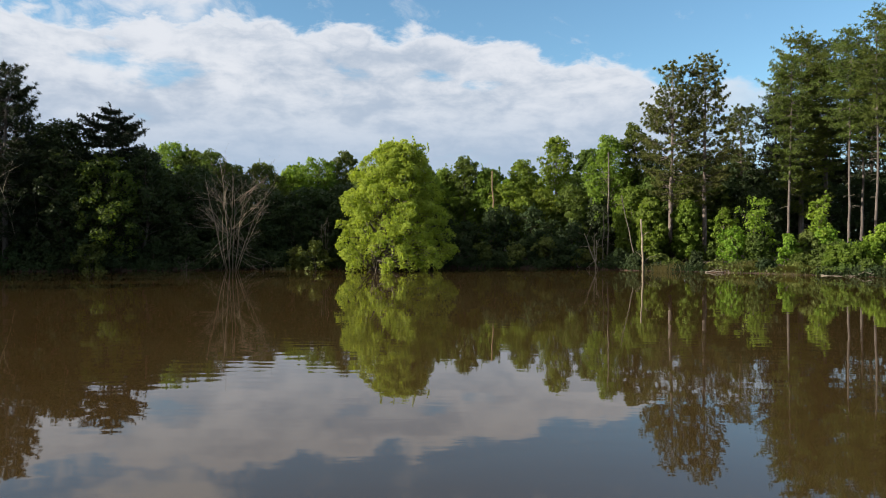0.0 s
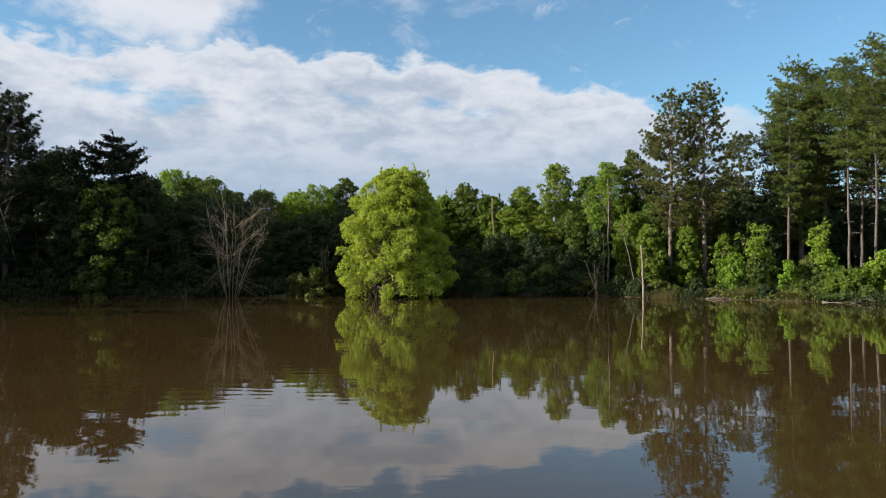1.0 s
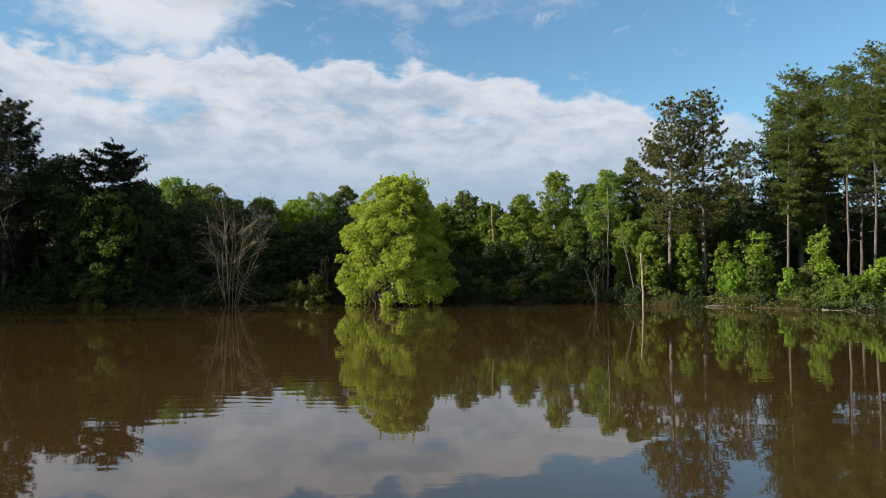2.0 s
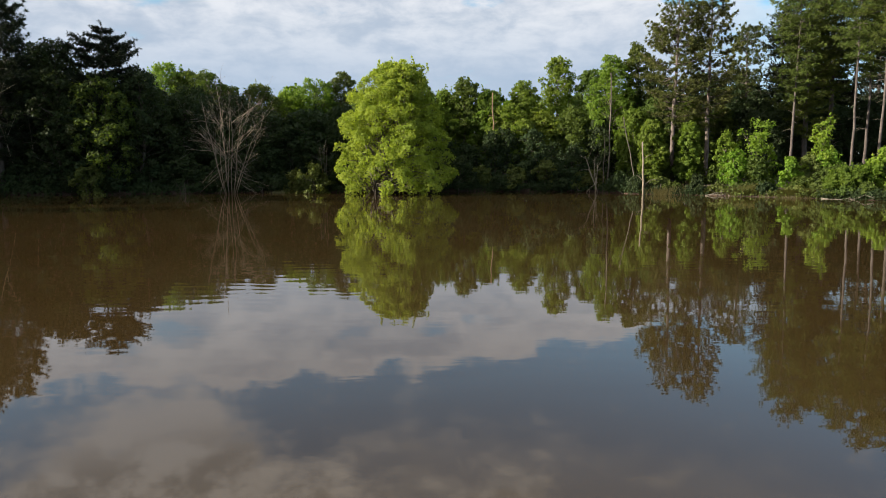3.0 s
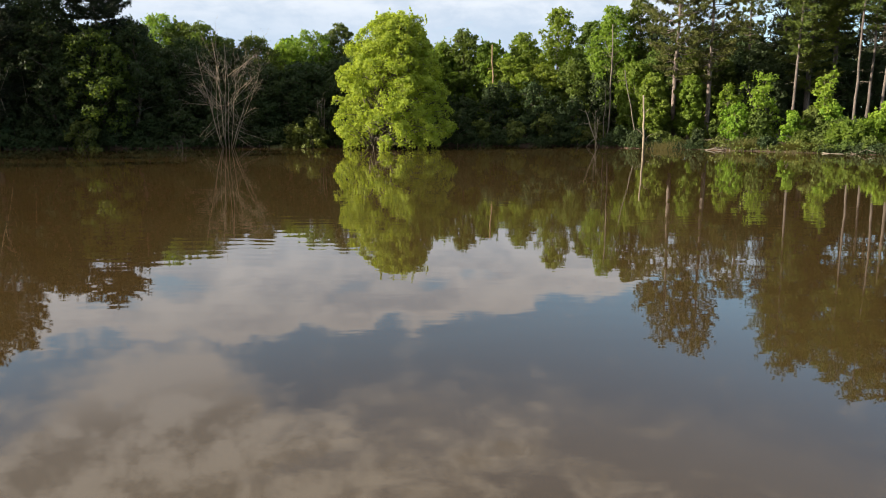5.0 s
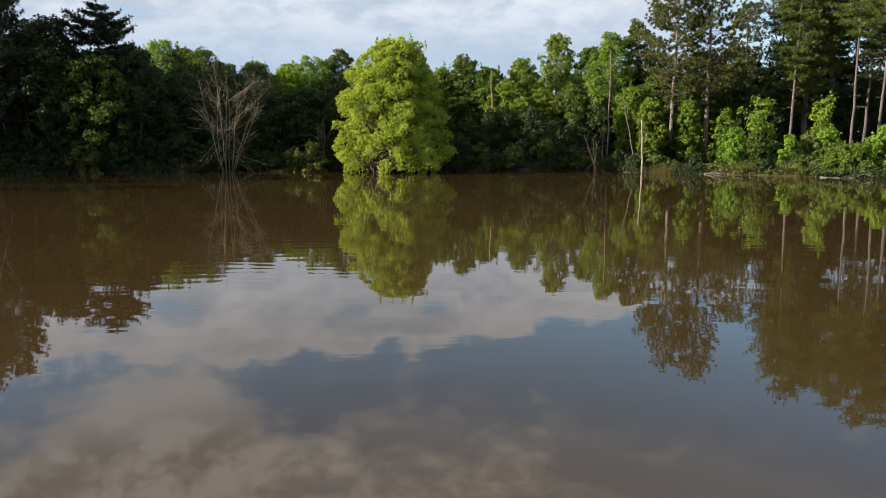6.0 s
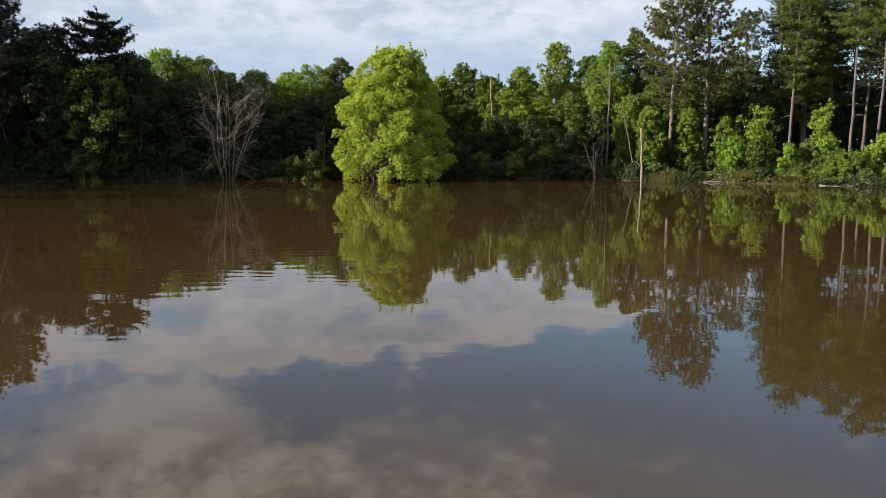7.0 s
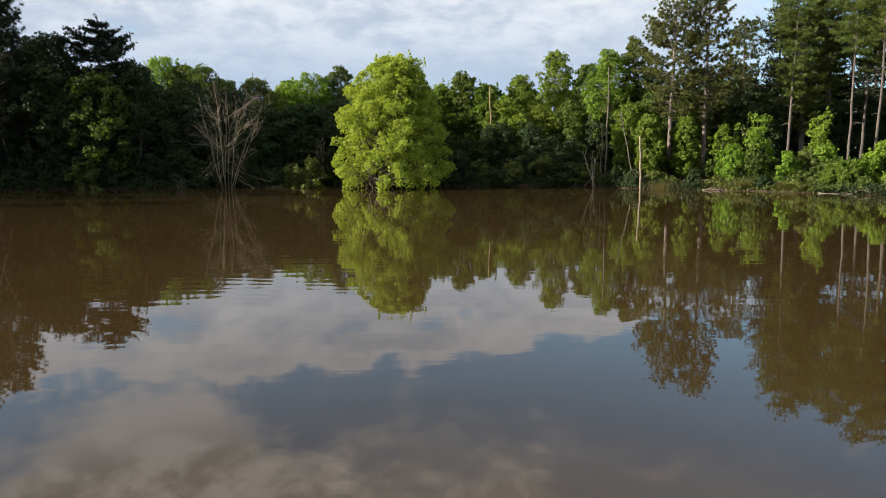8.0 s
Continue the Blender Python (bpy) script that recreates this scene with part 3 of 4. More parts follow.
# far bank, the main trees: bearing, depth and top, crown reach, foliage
# the darkest leaf paints shade onto crowns in the dim parts of the wood
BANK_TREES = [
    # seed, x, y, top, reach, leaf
    (21, -30.63, 58.0, 12.40, 2.6, LEAF_SHADED), (22, -26.97, 58.6, 9.95, 2.7, LEAF_GREEN), (23, -33.94, 60.0, 11.16, 2.8, LEAF_SHADED), (24, -28.98, 58.5, 8.88, 2.4, LEAF_SHADED),
    (25, -24.66, 60.0, 10.32, 2.4, LEAF_SHADED), (26, -27.29, 74.0, 12.76, 3.0, LEAF_SPRING), (27, -23.18, 72.0, 11.69, 2.6, LEAF_GREEN), (28, -22.70, 64.0, 8.75, 2.8, LEAF_SHADED),
    (29, -19.34, 68.0, 9.15, 2.6, LEAF_SHADED), (30, -18.44, 74.0, 10.68, 2.8, LEAF_GREEN), (31, -16.39, 78.0, 10.40, 2.4, LEAF_SPRING), (32, -13.35, 78.0, 11.62, 2.6, LEAF_SPRING),
    (33, -10.75, 80.0, 12.49, 2.2, LEAF_OLIVE), (34, -15.67, 66.0, 7.40, 2.8, LEAF_SHADED), (35, -12.07, 66.0, 7.66, 2.8, LEAF_SHADED), (36, -9.11, 67.0, 8.01, 2.6, LEAF_SHADED),
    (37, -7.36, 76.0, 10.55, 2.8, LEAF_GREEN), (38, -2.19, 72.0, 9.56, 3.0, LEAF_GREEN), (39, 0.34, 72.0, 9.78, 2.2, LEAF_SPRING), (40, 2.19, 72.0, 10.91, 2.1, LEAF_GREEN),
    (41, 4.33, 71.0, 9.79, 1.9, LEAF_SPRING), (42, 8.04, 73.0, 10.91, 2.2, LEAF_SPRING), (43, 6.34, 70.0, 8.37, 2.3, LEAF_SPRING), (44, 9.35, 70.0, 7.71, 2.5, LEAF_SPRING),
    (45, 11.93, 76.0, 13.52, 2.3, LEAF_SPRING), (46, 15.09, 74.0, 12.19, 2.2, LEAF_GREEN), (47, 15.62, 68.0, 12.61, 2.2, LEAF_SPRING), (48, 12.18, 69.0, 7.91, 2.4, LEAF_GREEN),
    (49, 14.66, 68.0, 6.76, 2.2, LEAF_SHADED), (50, 17.83, 70.0, 9.35, 2.2, LEAF_GREEN), (51, 20.29, 70.0, 8.81, 2.6, LEAF_SHADED), (52, 23.23, 69.0, 8.18, 2.8, LEAF_GREEN),
    (53, 26.08, 68.0, 8.62, 2.6, LEAF_SHADED), (54, 27.80, 64.0, 7.25, 2.4, LEAF_SHADED), (55, 32.28, 68.0, 8.6, 3.0, LEAF_SHADED), (56, 35.80, 68.0, 8.4, 3.0, LEAF_SHADED),
    (57, 39.6, 68.0, 8.8, 3.0, LEAF_SHADED), (58, -36.52, 60.0, 8.35, 2.6, LEAF_SHADED), (59, -40.88, 62.0, 10.97, 3.0, LEAF_SHADED), (60, 18.40, 70.0, 13.95, 2.0, LEAF_GREEN),
    (61, -37.70, 64.0, 10.65, 3.2, LEAF_SHADED), (62, -34.99, 65.0, 11.14, 3.2, LEAF_SHADED), (63, -32.69, 66.0, 11.27, 3.0, LEAF_SHADED), (64, -27.45, 64.0, 9.75, 3.2, LEAF_SHADED), (65, -25.73, 66.0, 9.72, 3.0, LEAF_SHADED),
    (82, -34.20, 62.0, 12.81, 2.4, LEAF_SHADED), (83, -25.21, 73.0, 11.82, 2.6, LEAF_GREEN), (84, -21.91, 74.0, 10.62, 2.6, LEAF_GREEN),
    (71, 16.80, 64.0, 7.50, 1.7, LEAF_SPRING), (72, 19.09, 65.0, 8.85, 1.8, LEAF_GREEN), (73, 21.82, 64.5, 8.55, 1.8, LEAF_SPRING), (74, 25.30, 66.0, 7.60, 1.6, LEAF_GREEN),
    (75, 28.41, 66.0, 8.95, 2.0, LEAF_SHADED), (76, 17.25, 60.0, 6.24, 1.2, LEAF_SPRING), (77, 20.25, 60.0, 6.00, 1.1, LEAF_SPRING),
    (79, 23.50, 80.0, 12.36, 3.0, LEAF_SHADED), (80, 28.19, 80.0, 12.74, 3.0, LEAF_SHADED), (81, 32.25, 80.0, 13.18, 3.0, LEAF_SHADED),
    (66, -22.72, 67.0, 9.47, 3.0, LEAF_SHADED), (67, -28.55, 61.0, 8.45, 2.8, LEAF_SHADED),
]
TREE_LABEL = {
    "yellow_green_leaf": "yellow-green leafy tree in the woods behind the lake shore",
    "spring_green_leaf": "fresh bright green leafy tree catching low sun",
    "green_leaf": "mid-green leafy tree in the woods behind the lake shore",
    "shaded_green_leaf": "leafy tree of the shaded woods, shade put into its dark green",
    "olive_leaf": "olive-green thin-crowned tree in the woods behind the shore",
}
for seed, x, y, top, reach, leaf in BANK_TREES:
    broadleaf(seed, x, y, top, skirt(reach * 0.8, reach * 1.12, reach * 0.9), leaf, TREE_LABEL[leaf.name], group="trees of the far shore")


# conifers
RED = dict(whorl=0.52, arms=6, rise=(-0.05, 0.75), tip_up=0.12, side=4, tuft=0.27, thick=0.045, count=46, fan=0.9, inner=0.38, gap=0.10, lift=0.55, pompom=True, bark=BARK_RED)
SOFT = dict(whorl=0.60, arms=6, rise=(-0.08, 0.6), tip_up=0.14, side=4, tuft=0.26, thick=0.042, count=17, fan=0.75, gap=0.15, lift=0.22, step=0.26, inner=0.2)
conifer(101, 19.52, 62.0, 17.75, [(0.28, 0.8), (0.36, 2.0), (0.50, 3.1), (0.60, 3.4), (0.70, 2.6), (0.82, 1.9), (0.92, 1.2), (1.0, 0.4)], NEEDLE_PINE,
        "tall red pine with a bare pinkish trunk and tufted crown", girth=0.19, bare=0.4, lean=0.1, **RED)
conifer(102, 22.33, 62.0, 18.2, [(0.29, 0.8), (0.36, 1.7), (0.50, 2.6), (0.60, 2.7), (0.72, 2.2), (0.84, 1.8), (0.93, 1.1), (1.0, 0.4)], NEEDLE_PINE,
        "tall red pine with a bare pinkish trunk and tufted crown", girth=0.19, bare=0.4, **RED)
conifer(103, 29.81, 72.0, 15.5, [(0.45, 0.4), (0.62, 1.0), (0.75, 1.9), (0.9, 1.7), (1.0, 0.8)], NEEDLE_PINE, "slender pine with a reddish bare trunk and small crown", girth=0.2, bare=0.6, **RED)
WHITE = [(0.22, 1.8), (0.32, 3.1), (0.5, 3.7), (0.65, 3.7), (0.8, 3.4), (0.9, 2.9), (0.97, 2.1), (1.0, 1.2)]
WHITE_BARE = [(0.38, 1.6), (0.46, 3.0), (0.6, 3.7), (0.72, 3.7), (0.84, 3.3), (0.92, 2.7), (0.97, 2.1), (1.0, 1.2)]
conifer(104, 31.70, 64.0, 20.65, WHITE, NEEDLE_SOFT, "broad dense white pine with layered boughs", girth=0.24, bare=0.28, **SOFT)
conifer(105, 29.02, 61.0, 18.22, [(0.40, 0.8), (0.55, 2.0), (0.7, 2.4), (0.85, 1.9), (0.95, 1.2), (1.0, 0.5)], NEEDLE_SOFT, "slim white pine with a pale thin trunk", girth=0.12, bare=0.45, **SOFT)
conifer(106, 34.86, 66.0, 20.71, WHITE_BARE, NEEDLE_SOFT, "broad dense white pine with layered boughs", girth=0.22, bare=0.28, **SOFT)
conifer(107, 32.02, 57.0, 19.40, [(0.53, 1.0), (0.6, 2.0), (0.75, 2.2), (0.9, 1.5), (1.0, 0.5)], NEEDLE_SOFT, "tall pine with a long bare greyish trunk", girth=0.108, bare=0.5, **SOFT)
conifer(108, 35.84, 62.0, 18.72, [(0.5, 0.9), (0.7, 1.8), (0.9, 1.2), (1.0, 0.4)], NEEDLE_SOFT, "slim pine with a bare shaded trunk", girth=0.13, bare=0.5, **SOFT)
conifer(109, 32.6, 55.0, 20.09, [(0.55, 1.0), (0.68, 2.2), (0.85, 2.0), (1.0, 0.5)], NEEDLE_SOFT, "tall pine with a curved pale trunk", girth=0.108, bare=0.5, bow=0.22, lean=0.6, **SOFT)
conifer(115, 37.70, 61.0, 20.74, [(0.52, 1.4), (0.65, 2.4), (0.8, 2.2), (0.92, 1.4), (1.0, 0.4)], NEEDLE_SOFT, "tall pine with a bare shaded trunk", girth=0.17, bare=0.4, **SOFT)
conifer(110, 37.43, 58.0, 21.29, WHITE_BARE, NEEDLE_SOFT, "broad dense white pine with layered boughs", girth=0.25, bare=0.28, **SOFT)
conifer(111, 38.22, 54.0, 19.55, WHITE_BARE, NEEDLE_SOFT, "broad dense white pine with layered boughs", girth=0.25, bare=0.28, **SOFT)
# back pines: shade between the trunks is painted by near-black needles
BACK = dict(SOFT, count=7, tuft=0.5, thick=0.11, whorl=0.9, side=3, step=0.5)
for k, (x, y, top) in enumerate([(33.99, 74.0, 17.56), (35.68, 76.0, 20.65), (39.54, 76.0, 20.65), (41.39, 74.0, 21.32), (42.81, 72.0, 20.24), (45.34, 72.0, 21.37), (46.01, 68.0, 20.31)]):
    conifer(120 + k, x, y, top, [(0.10, 2.2), (0.4, 2.8), (0.7, 2.5), (0.9, 1.4), (1.0, 0.4)], NEEDLE_SHADED, "dense pine deep in the wood, shade put into its dark needles", girth=0.2, bare=0.1, dead_arms=0, **BACK)
# left pines and fir: the same needles, with shade in their colour
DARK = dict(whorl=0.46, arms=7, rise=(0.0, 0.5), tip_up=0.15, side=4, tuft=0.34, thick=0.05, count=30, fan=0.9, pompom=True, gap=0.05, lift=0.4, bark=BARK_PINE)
conifer(112, -34.47, 57.0, 16.51, [(0.15, 2.0), (0.5, 2.7), (0.7, 2.6), (0.85, 1.9), (1.0, 0.5)], NEEDLE_SHADED, "pine with a ragged crown, shade put into its dark needles", girth=0.22, bare=0.3, **DARK)
conifer(113, -38.86, 60.0, 18.66, [(0.15, 2.5), (0.5, 2.8), (0.7, 2.8), (0.85, 2.1), (1.0, 0.5)], NEEDLE_SHADED, "pine with a ragged crown, shade put into its dark needles", girth=0.22, bare=0.3, **DARK)
conifer(114, -27.52, 60.0, 13.70, [(0.10, 2.6), (0.5, 3.1), (0.76, 3.1), (0.84, 2.6), (0.89, 1.9), (0.93, 1.3), (0.97, 0.7), (1.0, 0.2)], NEEDLE_SHADED, "dark spreading fir with level layered branches", name="fir_tree",
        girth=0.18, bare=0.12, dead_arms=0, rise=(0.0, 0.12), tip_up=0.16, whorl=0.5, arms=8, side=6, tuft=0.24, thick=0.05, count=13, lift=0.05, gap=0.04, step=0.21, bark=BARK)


# understorey along the water
def shore_y(x):
    return float(np.interp(x, [p[0] for p in SHORE[:11]], [p[1] for p in SHORE[:11]]))


def shrub(seed, x, y, top, reach, leaf, label, limbs=20, leaves=105, size=0.18, clump=0.34, name="shrub"):
    slim = [(0.08, reach * 0.8), (0.32, reach), (0.55, reach * 0.85), (0.78, reach * 0.7), (1.0, reach * 0.35)]
    full = [(0.06, reach * 0.85), (0.3, reach), (0.65, reach * 0.9), (0.88, reach * 0.6), (1.0, reach * 0.2)]
    return broadleaf(seed, x, y, top, slim if name == "sapling" else full, leaf, label, name=name, category="shrub", limbs=limbs, leaves=leaves, size=size, clump=clump,
                     shoots=0.6, stems=3, girth=0.05, low=True, rough=0.45, simple=name != "sapling", group="saplings on the bank" if name == "sapling" else "shrubs along the bank")


def bank_spot(x, back):
    """A place that far behind the waterline, near the given x."""
    ang = math.atan2(shore_y(x) - MID[1], x - MID[0])
    far = shore_reach(ang) + back
    return MID[0] + far * math.cos(ang), MID[1] + far * math.sin(ang)


# thickets and overhanging shrubs get the same shade-darkened leaf colour
pick = random.Random(4)
x, k = -42.0, 300
while x < 36:
    open_bank = x > 15.5
    bx, by = bank_spot(x, pick.uniform(0.9, 1.5) if 20 < x < 23 or 24.5 < x < 26.5 else pick.uniform(0.15, 0.9))
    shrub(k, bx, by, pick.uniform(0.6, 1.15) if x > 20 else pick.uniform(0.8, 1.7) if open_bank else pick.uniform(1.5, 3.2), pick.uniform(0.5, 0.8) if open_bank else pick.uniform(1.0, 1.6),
          pick.choice([LEAF_SHADED, LEAF_GREEN, LEAF_GREEN, LEAF_OLIVE]) if open_bank else LEAF_SHADED if x < -12 else pick.choice([LEAF_SHADED, LEAF_SHADED, LEAF_SHADED, LEAF_OLIVE]),
          "low green shrub on the sunny bank" if open_bank else "dense shrub overhanging the bank, mostly in shade-darkened green")
    k += 1
    x += pick.uniform(0.8, 1.5)
x = -44.0
while x < 36:
    bx, by = bank_spot(x, pick.uniform(2.4, 5.0))
    shrub(k, bx, by, pick.uniform(2.0, 3.4) if x > 14.5 else pick.uniform(3.4, 6.2), pick.uniform(1.2, 1.8) if x > 14.5 else pick.uniform(1.5, 2.2), pick.choice([LEAF_GREEN, LEAF_OLIVE, LEAF_GREEN]) if 14 < x < 27 else LEAF_SHADED, "tall green thicket shrub under the trees" if 14 < x < 27 else "tall thicket shrub under the trees, shade put into its dark green", limbs=26, leaves=110)
    k += 1
    x += pick.uniform(1.4, 2.2)

SUNLIT = [
    (22.28, 57.5, 5.17, 1.0), (24.63, 56.5, 5.70, 1.45), (22.78, 56.5, 3.58, 1.1), (25.90, 54.0, 3.02, 0.7), (28.02, 54.5, 6.00, 1.1), (28.60, 54.0, 3.52, 0.9),
    (30.84, 51.0, 3.61, 1.25), (29.63, 50.5, 2.46, 1.0),
]
for k, (x, y, top, reach) in enumerate(SUNLIT):
    shrub(500 + k, x, y, top, reach * 1.25, LEAF_SAPLING, "sunlit bright green sapling at the water's edge", name="sapling", limbs=22, leaves=90, size=0.2, clump=0.36)
shrub(520, 28.01, 50.7, 2.2, 1.9, LEAF_SPRING, "low rounded yellow-green bush on the bank", limbs=46, leaves=120, clump=0.2)
shrub(521, 26.33, 53.0, 1.43, 1.2, LEAF_GREEN, "low green bush on the bank", limbs=30, clump=0.25)
shrub(522, -27.6, 56.6, 2.34, 1.4, LEAF_OLIVE, "pale green shrub at the foot of dark woods")
shrub(523, -10.4, 59.9, 2.5, 1.6, LEAF_OLIVE, "pale green shrub beside the water")
shrub(524, -12.0, 60.0, 1.9, 1.2, LEAF_OLIVE, "pale green shrub beside the water")

# woods further back; the east end takes the shade-darkened leaf
x = -62.0
while x < 58:
    y = shore_y(x) + pick.uniform(20, 32)
    broadleaf(k, x, y, pick.uniform(9.5, 11.5), skirt(2.4, 3.2, 2.8), LEAF_SHADED if x > 22 else pick.choice([LEAF_GREEN, LEAF_SHADED, LEAF_SPRING]), "leafy tree deep in the woods", group="trees of the far shore", limbs=40, leaves=70, size=0.42)
    k += 1
    x += pick.uniform(2.6, 4.0)
# the wooded west bank: added trees out of view that block the low sun
for x, y in [(-44, 62), (-46, 58), (-49, 61), (-54, 58), (-59, 62), (-64, 40.5), (-68, 36), (-73, 33), (-76, 24), (-77, 14), (-75, 3)]:
    broadleaf(k, x, y, pick.uniform(17, 20), skirt(3.2, 4.4, 3.8), LEAF_SHADED, "tall unseen leafy tree on the west bank, added to block sun", group="trees of the west bank", limbs=44, leaves=70, size=0.5)
    k += 1


# lower unseen trees, added to close the west bank and shade the far corner
for x, y in [(-52, 54), (-56, 50.5), (-59, 47), (-61.5, 44)]:
    broadleaf(k, x, y, pick.uniform(12, 13.5), skirt(2.6, 3.4, 3.0), LEAF_SHADED, "unseen leafy tree on the west bank, added to block sun", group="trees of the west bank", limbs=44, leaves=70, size=0.45)
    k += 1
# two narrow unseen trees, added to shade the left woods
for x, y, reach in [(-42.5, 56.4, 2.6), (-40.5, 58.8, 2.8)]:
    broadleaf(k, x, y, 18.5, skirt(reach * 0.8, reach, reach * 0.9), LEAF_SHADED, "tall unseen leafy tree on the west bank, added to block sun", group="trees of the west bank", limbs=50, leaves=80, size=0.4)
    k += 1


# dead wood
def dead_tree(seed, x, y, stems, tall, lean, label, radius=0.06, depth=2, split=4, droopers=0, bark=None, fans=0):
    rng = np.random.default_rng(seed)
    root = thing("dead_tree", x, y, max(ground_z(x, y), -0.25), label, "dead tree")
    for s in range(stems):
        b, kids = Build(), []
        many = stems > 5
        place = 2.0 * (s + 0.5) / stems - 1.0
        out = lean * (place * abs(place) * 1.1 if many else place * rng.uniform(0.3, 1.0)) + rng.normal() * 0.06
        d = np.array([out, rng.normal() * 0.2, 1.0])
        foot = (place * 0.05 * tall if many else rng.normal() * 0.2 * (stems > 1), rng.normal() * 0.2 * (stems > 1), 0)
        fork(rng, b, foot, d / np.linalg.norm(d), tall * rng.uniform(0.75, 1.0) * (1.0 - 0.22 * abs(place) * many), radius * rng.uniform(0.7, 1.1), depth, 0.0, split, 6, 0.085, (0.16, 0.36), 0.2, kids)
        stem = part("stem", b, bark or BARK_DEAD, root, smooth=True)
        for kid in kids:
            part("branch", kid, bark or BARK_DEAD, stem, smooth=True)
    for s in range(droopers):
        b = Build()
        sgn = -1 if s % 2 else 1
        fork(rng, b, (rng.normal() * 0.3, rng.normal() * 0.2, tall * rng.uniform(0.16, 0.42)), (sgn * rng.uniform(0.5, 1.0), rng.normal() * 0.3, rng.uniform(-1.0, -0.2)), tall * rng.uniform(0.22, 0.36), radius * 0.45, 1, 0.06, 3, 5, 0.12)
        part("drooping_branch", b, bark or BARK_DEAD, root, smooth=True)
    for s in range(fans):
        b = Build()
        sgn = -1 if s % 2 else 1
        fork(rng, b, (sgn * rng.uniform(0.2, 0.7), rng.normal() * 0.3, tall * rng.uniform(0.30, 0.66)), (sgn * rng.uniform(0.7, 1.0), rng.normal() * 0.4, rng.uniform(0.4, 1.2)), tall * rng.uniform(0.24, 0.38), radius * 0.6, 2, 0.0, 4, 5, 0.13, (0.35, 0.6), 0.12)
        part("side_branch", b, bark or BARK_DEAD, root, smooth=True)
    return root


dead_tree(701, -17.21, 58.9, 8, 9.2, 0.40, "bare bleached dead tree with fanned grey stems in the water", 0.044, 2, 7, 16, BARK_WEATHERED, 18)
dead_tree(702, -35.3, 55.2, 3, 6.6, 0.4, "bare greyed dead tree leaning over the water", 0.04, 2, 5, 0, BARK_GREYED)
dead_tree(703, 13.14, 61.4, 3, 3.6, 0.5, "small bare grey dead bush on the bank", 0.06, 2, 5, 2)
dead_tree(704, -33.17, 58.0, 2, 9.0, 0.15, "thin bare grey tree among dark woods", 0.06, 1, 4, 0)


dead_tree(705, -20.94, 58.4, 4, 1.5, 0.8, "small bare dead twigs at the waterline", 0.025, 1, 4, 2, BARK_GREYED)
dead_tree(706, -10.14, 61.2, 3, 4.6, 0.5, "thin grey dead branches in a dark thicket", 0.035, 2, 5, 0, BARK_GREYED)


def exposed_roots(seed, x0, x1, n, label):
    """Roots that hang down an eroded bank."""
    rng = np.random.default_rng(seed)
    cx, cy = bank_spot((x0 + x1) / 2, 0.3)
    root = thing("exposed_roots", cx, cy, 0.0, label, "roots")
    for i in range(n):
        ax, ay = bank_spot(rng.uniform(x0, x1), rng.uniform(0.35, 0.7))
        bx, by = bank_spot(ax + rng.normal() * 0.3, rng.uniform(-0.25, 0.02))
        b = Build()
        b.tube(bend(rng, (ax - cx, ay - cy, ground_z(ax, ay) + 0.03), (bx - cx, by - cy, -0.03), 0.18, 0.09, 6), np.linspace(0.035, 0.014, 6) * rng.uniform(0.7, 1.3), 5)
        part("root", b, BARK_GREYED, root, smooth=True)


exposed_roots(720, 20.4, 23.2, 16, "tangle of bare roots on the reddish eroded bank")


def snag(seed, x, y, top, lean, radius, label, arms=2, bark=None, name="snag"):
    """A dead standing trunk with a few stubs."""
    rng = np.random.default_rng(seed)
    root = thing(name, x, y, ground_z(x, y) - 0.1, label, "dead trunk")
    tall = top - ground_z(x, y) + 0.1
    b = Build()
    p = bend(rng, (0, 0, 0), (lean, 0, tall), 0.0, 0.008, 7)
    b.tube(p, np.linspace(radius, radius * 0.6, 7), 8)
    part("trunk", b, bark or BARK_GREYED, root, smooth=True)
    for i in range(arms):
        b = Build()
        st = along(p, [rng.uniform(0.3, 0.92)])[0]
        fork(rng, b, st, (rng.choice([-1, 1]) * 0.8, rng.normal() * 0.4, 0.5), rng.uniform(0.4, 1.0), radius * 0.35, 0, 0.0, 1, 5, 0.2)
        part("stub", b, bark or BARK_GREYED, root, smooth=True)
    return root


snag(801, 4.61, 68.6, 9.05, 0.05, 0.09, "broken peeled orange dead trunk among green trees", 3, BARK_ORANGE)
snag(802, 15.86, 57.2, 4.13, -0.2, 0.10, "short pale broken snag at the water's edge", 2, BARK_WEATHERED)
snag(803, 15.94, 59.5, 6.20, -1.25, 0.05, "thin pale dead trunk leaning beside the snag", 3)
snag(804, 14.05, 62.0, 10.00, 0.1, 0.065, "slim tan trunk rising through the thicket", 4, BARK)
snag(805, 13.69, 61.9, 4.67, 0.05, 0.04, "slim tan trunk rising through the thicket", 1, BARK)


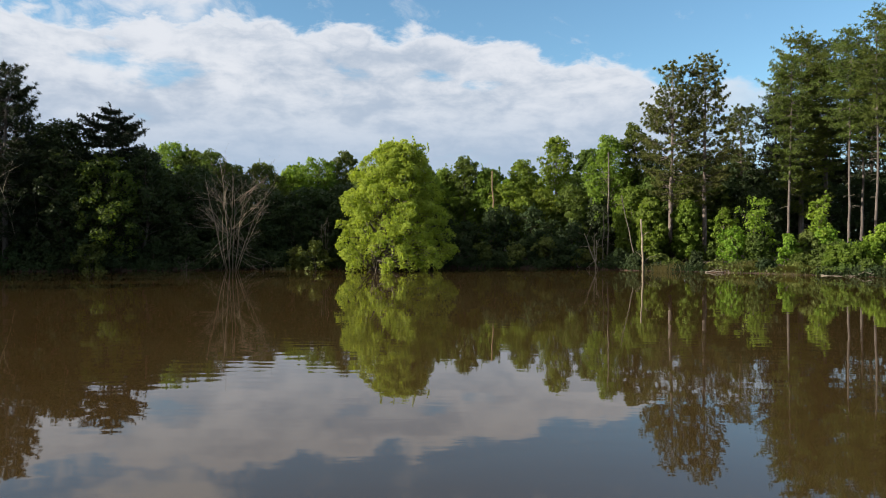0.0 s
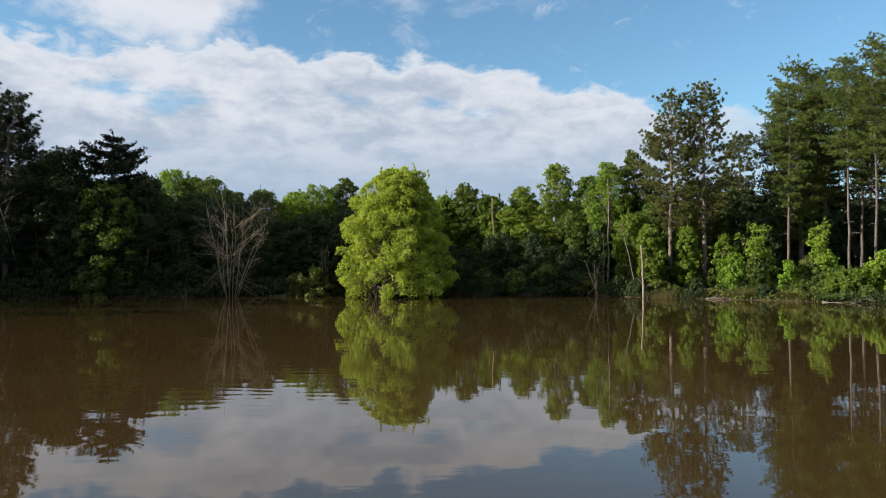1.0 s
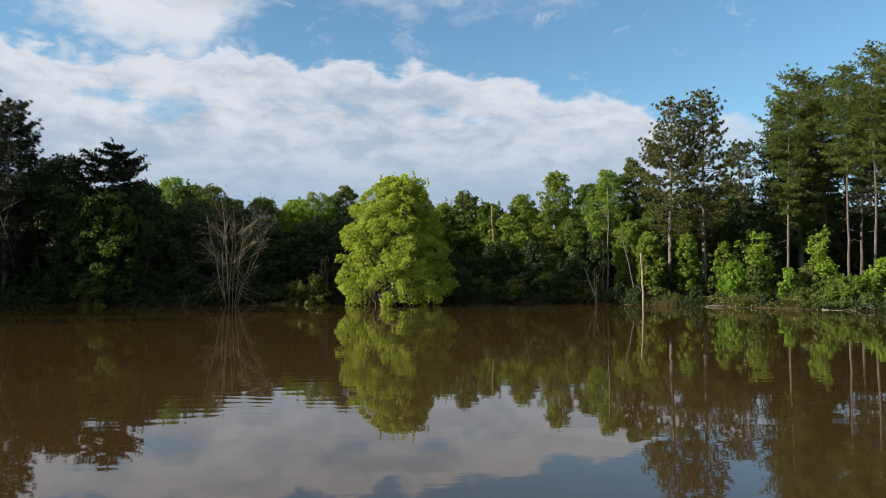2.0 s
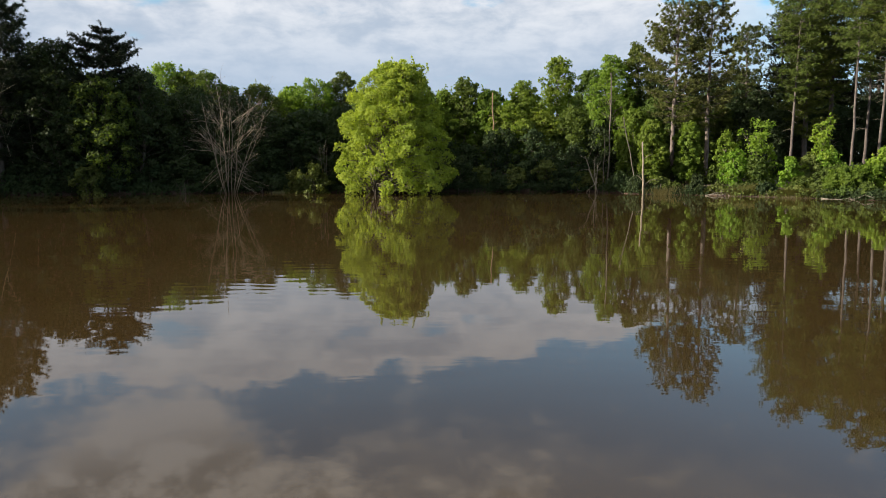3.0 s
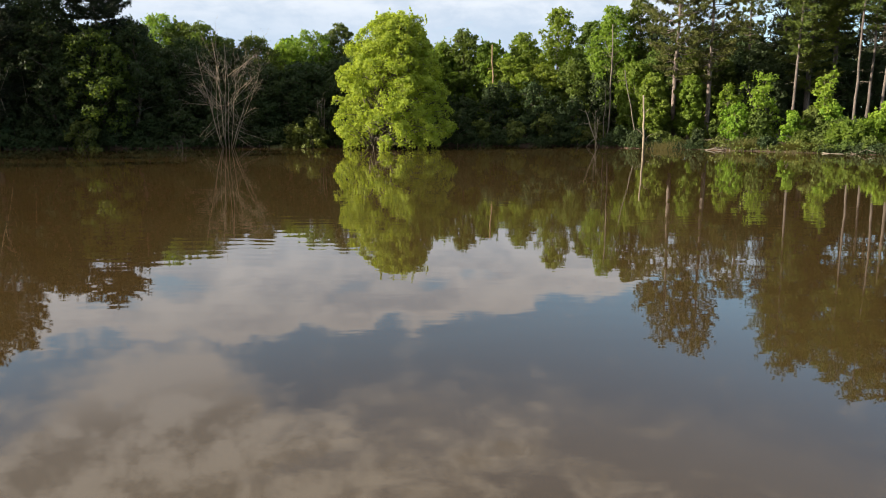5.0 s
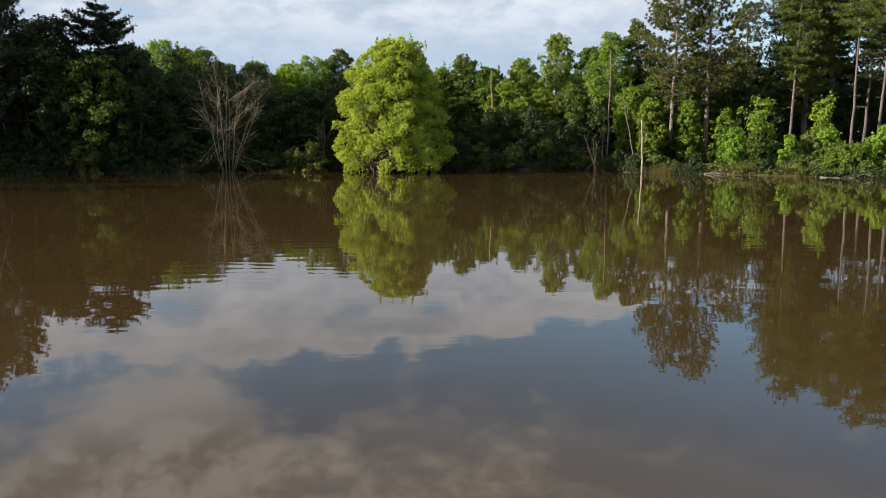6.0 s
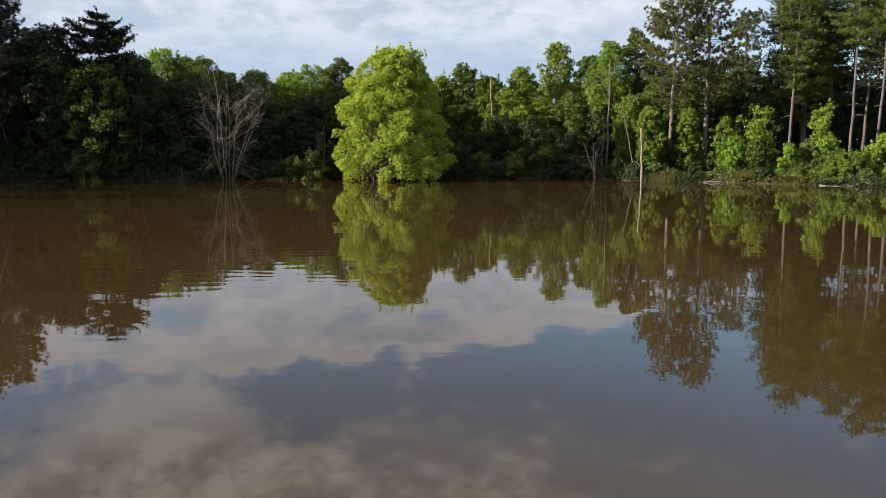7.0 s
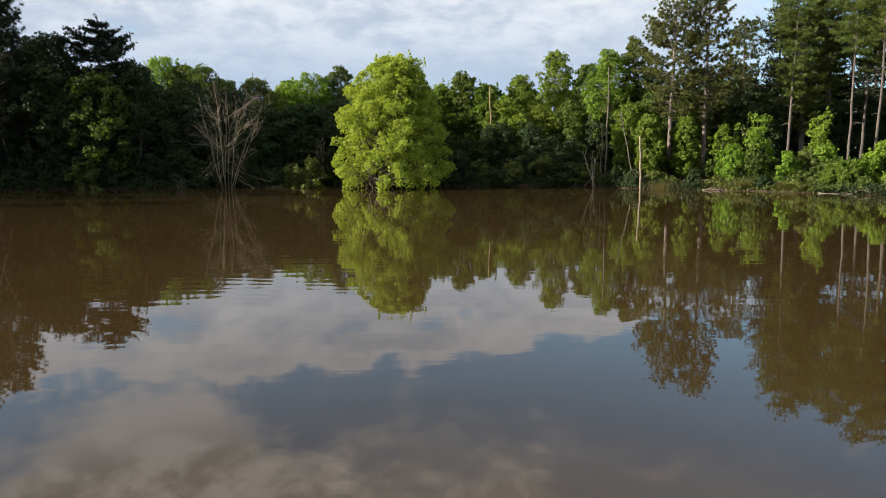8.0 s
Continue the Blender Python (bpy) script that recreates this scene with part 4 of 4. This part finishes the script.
def fallen_log(seed, a, b_, radius, label):
    rng = np.random.default_rng(seed)
    root = thing("fallen_log", a[0], a[1], 0.0, label, "log")
    b = Build()
    p = bend(rng, (0, 0, a[2]), (b_[0] - a[0], b_[1] - a[1], b_[2]), 0.0, 0.03, 7)
    b.tube(p, np.linspace(radius, radius * 0.5, 7), 8)
    part("trunk", b, BARK_GREYED, root, smooth=True)
    for i in range(3):
        b = Build()
        st = along(p, [rng.uniform(0.3, 0.9)])[0]
        fork(rng, b, st, (rng.normal(), rng.normal() * 0.5, 0.5), rng.uniform(0.4, 0.9), radius * 0.4, 0, 0.1, 1, 5, 0.2)
        part("branch", b, BARK_GREYED, root, smooth=True)


def curved_limb(root_, pts, radius):
    b = Build()
    b.tube(np.array(pts), np.linspace(radius, radius * 0.4, len(pts)), 6)
    part("side_branch", b, BARK_GREYED, root_, smooth=True)


SNAG = [o for o in scene.objects if o.name == "snag.001"][0]
curved_limb(SNAG, [(-0.05, 0, 1.0), (0.18, -0.05, 1.35), (0.5, -0.08, 1.6), (0.85, -0.08, 1.66), (1.15, -0.05, 1.55)], 0.035)
fallen_log(901, (19.9, 54.9, 0.02), (22.4, 55.0, 0.5), 0.05, "bleached fallen branch lying from the bank into water")
fallen_log(902, (20.1, 54.7, 0.06), (22.0, 54.4, 0.2), 0.04, "bleached fallen branch lying from the bank into water")
fallen_log(903, (26.0, 49.7, 0.05), (28.4, 47.6, 0.15), 0.045, "grey driftwood along the bank")


def reeds(seed, x, y, n, wide, tall, label):
    rng = np.random.default_rng(seed)
    b = Build()
    for i in range(n):
        px_, py_ = rng.normal() * wide, rng.normal() * 0.25
        z0 = max(ground_z(x + px_, y + py_), -0.05)
        h = tall * rng.uniform(0.5, 1.0)
        d = np.array([rng.normal() * 0.35, rng.normal() * 0.3, 1.0]) * h
        s = np.array([rng.uniform(0.012, 0.024), 0.006, 0])
        m = np.array([px_, py_, z0]) + d * 0.55
        t_ = np.array([px_, py_, z0]) + d * np.array([1.3, 1.3, 0.85])
        f = np.array([px_, py_, z0])
        b.add([f - s, f + s, m + s, m - s, t_], [(0, 1, 2), (0, 2, 3), (3, 2, 4)])
    ob = new("reeds", b.mesh("reeds", REED))
    ob.matrix_world = pose(x, y, 0)
    tagged(ob, label, "reeds", kind="stuff")


reeds(950, 17.63, 57.0, 260, 0.7, 0.9, "pale dry grass tuft at the waterline")
reeds(951, 22.70, 54.2, 200, 0.6, 0.8, "pale dry grass tuft at the waterline")
reeds(952, 25.64, 50.8, 300, 1.3, 0.4, "short dry grass along the bank edge")
reeds(953, -13.45, 60.6, 160, 0.6, 0.4, "short dry grass along the bank edge")


def undergrowth(seed, x0, x1, n, leaf, size, name, label, lift):
    """Low sprays that hang over the waterline."""
    rng = np.random.default_rng(seed)
    b = Build()
    spots = []
    for i in range(n // 14):
        x = rng.uniform(x0, x1)
        cx, cy = bank_spot(x, rng.uniform(-0.25, 0.5))
        z = max(ground_z(cx, cy), 0.0) + rng.uniform(0.06, lift)
        c = np.array([cx, cy, z]) + np.clip(rng.normal(size=(14, 3)), -1.5, 1.5) * np.array([0.26, 0.2, 0.11])
        c[:, 2] = np.maximum(c[:, 2], 0.05)
        spots.append(c)
    spots = np.concatenate(spots)
    b.leaves(rng, spots, size, np.tile([0.0, -0.8, 0.2], (len(spots), 1)))
    tagged(new(name, b.mesh(name, leaf)), label, "undergrowth", kind="stuff")


# dark leaf colour here paints the shade line under the overhanging shrubs
undergrowth(960, -44, 15, 16000, LEAF_SHADED, 0.17, "undergrowth", "low growth over the waterline, shade put into its dark leaves", 0.6)
undergrowth(961, 15, 20.3, 2000, LEAF_SHADED, 0.15, "undergrowth", "low growth along the sunny bank in shade-darkened green", 0.35)
undergrowth(962, 26.5, 36, 3200, LEAF_SHADED, 0.15, "undergrowth", "green low growth along the sunny bank, darkened as if shaded", 0.35)


def bank_grass(seed, x0, x1, n, label):
    rng = np.random.default_rng(seed)
    b = Build()
    for i in range(n):
        cx, cy = bank_spot(rng.uniform(x0, x1), abs(rng.normal()) * 0.5 + 0.05)
        f = np.array([cx, cy, ground_z(cx, cy) - 0.03])
        h = rng.uniform(0.15, 0.45)
        d = np.array([rng.normal() * 0.4, rng.normal() * 0.3 - 0.35, 1.0]) * h
        s = np.array([rng.uniform(0.012, 0.022), 0.006, 0])
        b.add([f - s, f + s, f + d * 0.55 + s, f + d * 0.55 - s, f + d * np.array([1.5, 1.5, 0.75])], [(0, 1, 2), (0, 2, 3), (3, 2, 4)])
    tagged(new("bank_grass", b.mesh("bank_grass", GRASS)), label, "grass", kind="stuff")


undergrowth(963, 20.3, 26.8, 560, LEAF_OLIVE, 0.15, "undergrowth", "sparse olive growth on the reddish bank", 0.4)
bank_grass(970, 14.5, 34, 14000, "green and straw-coloured grass fringing the bank")
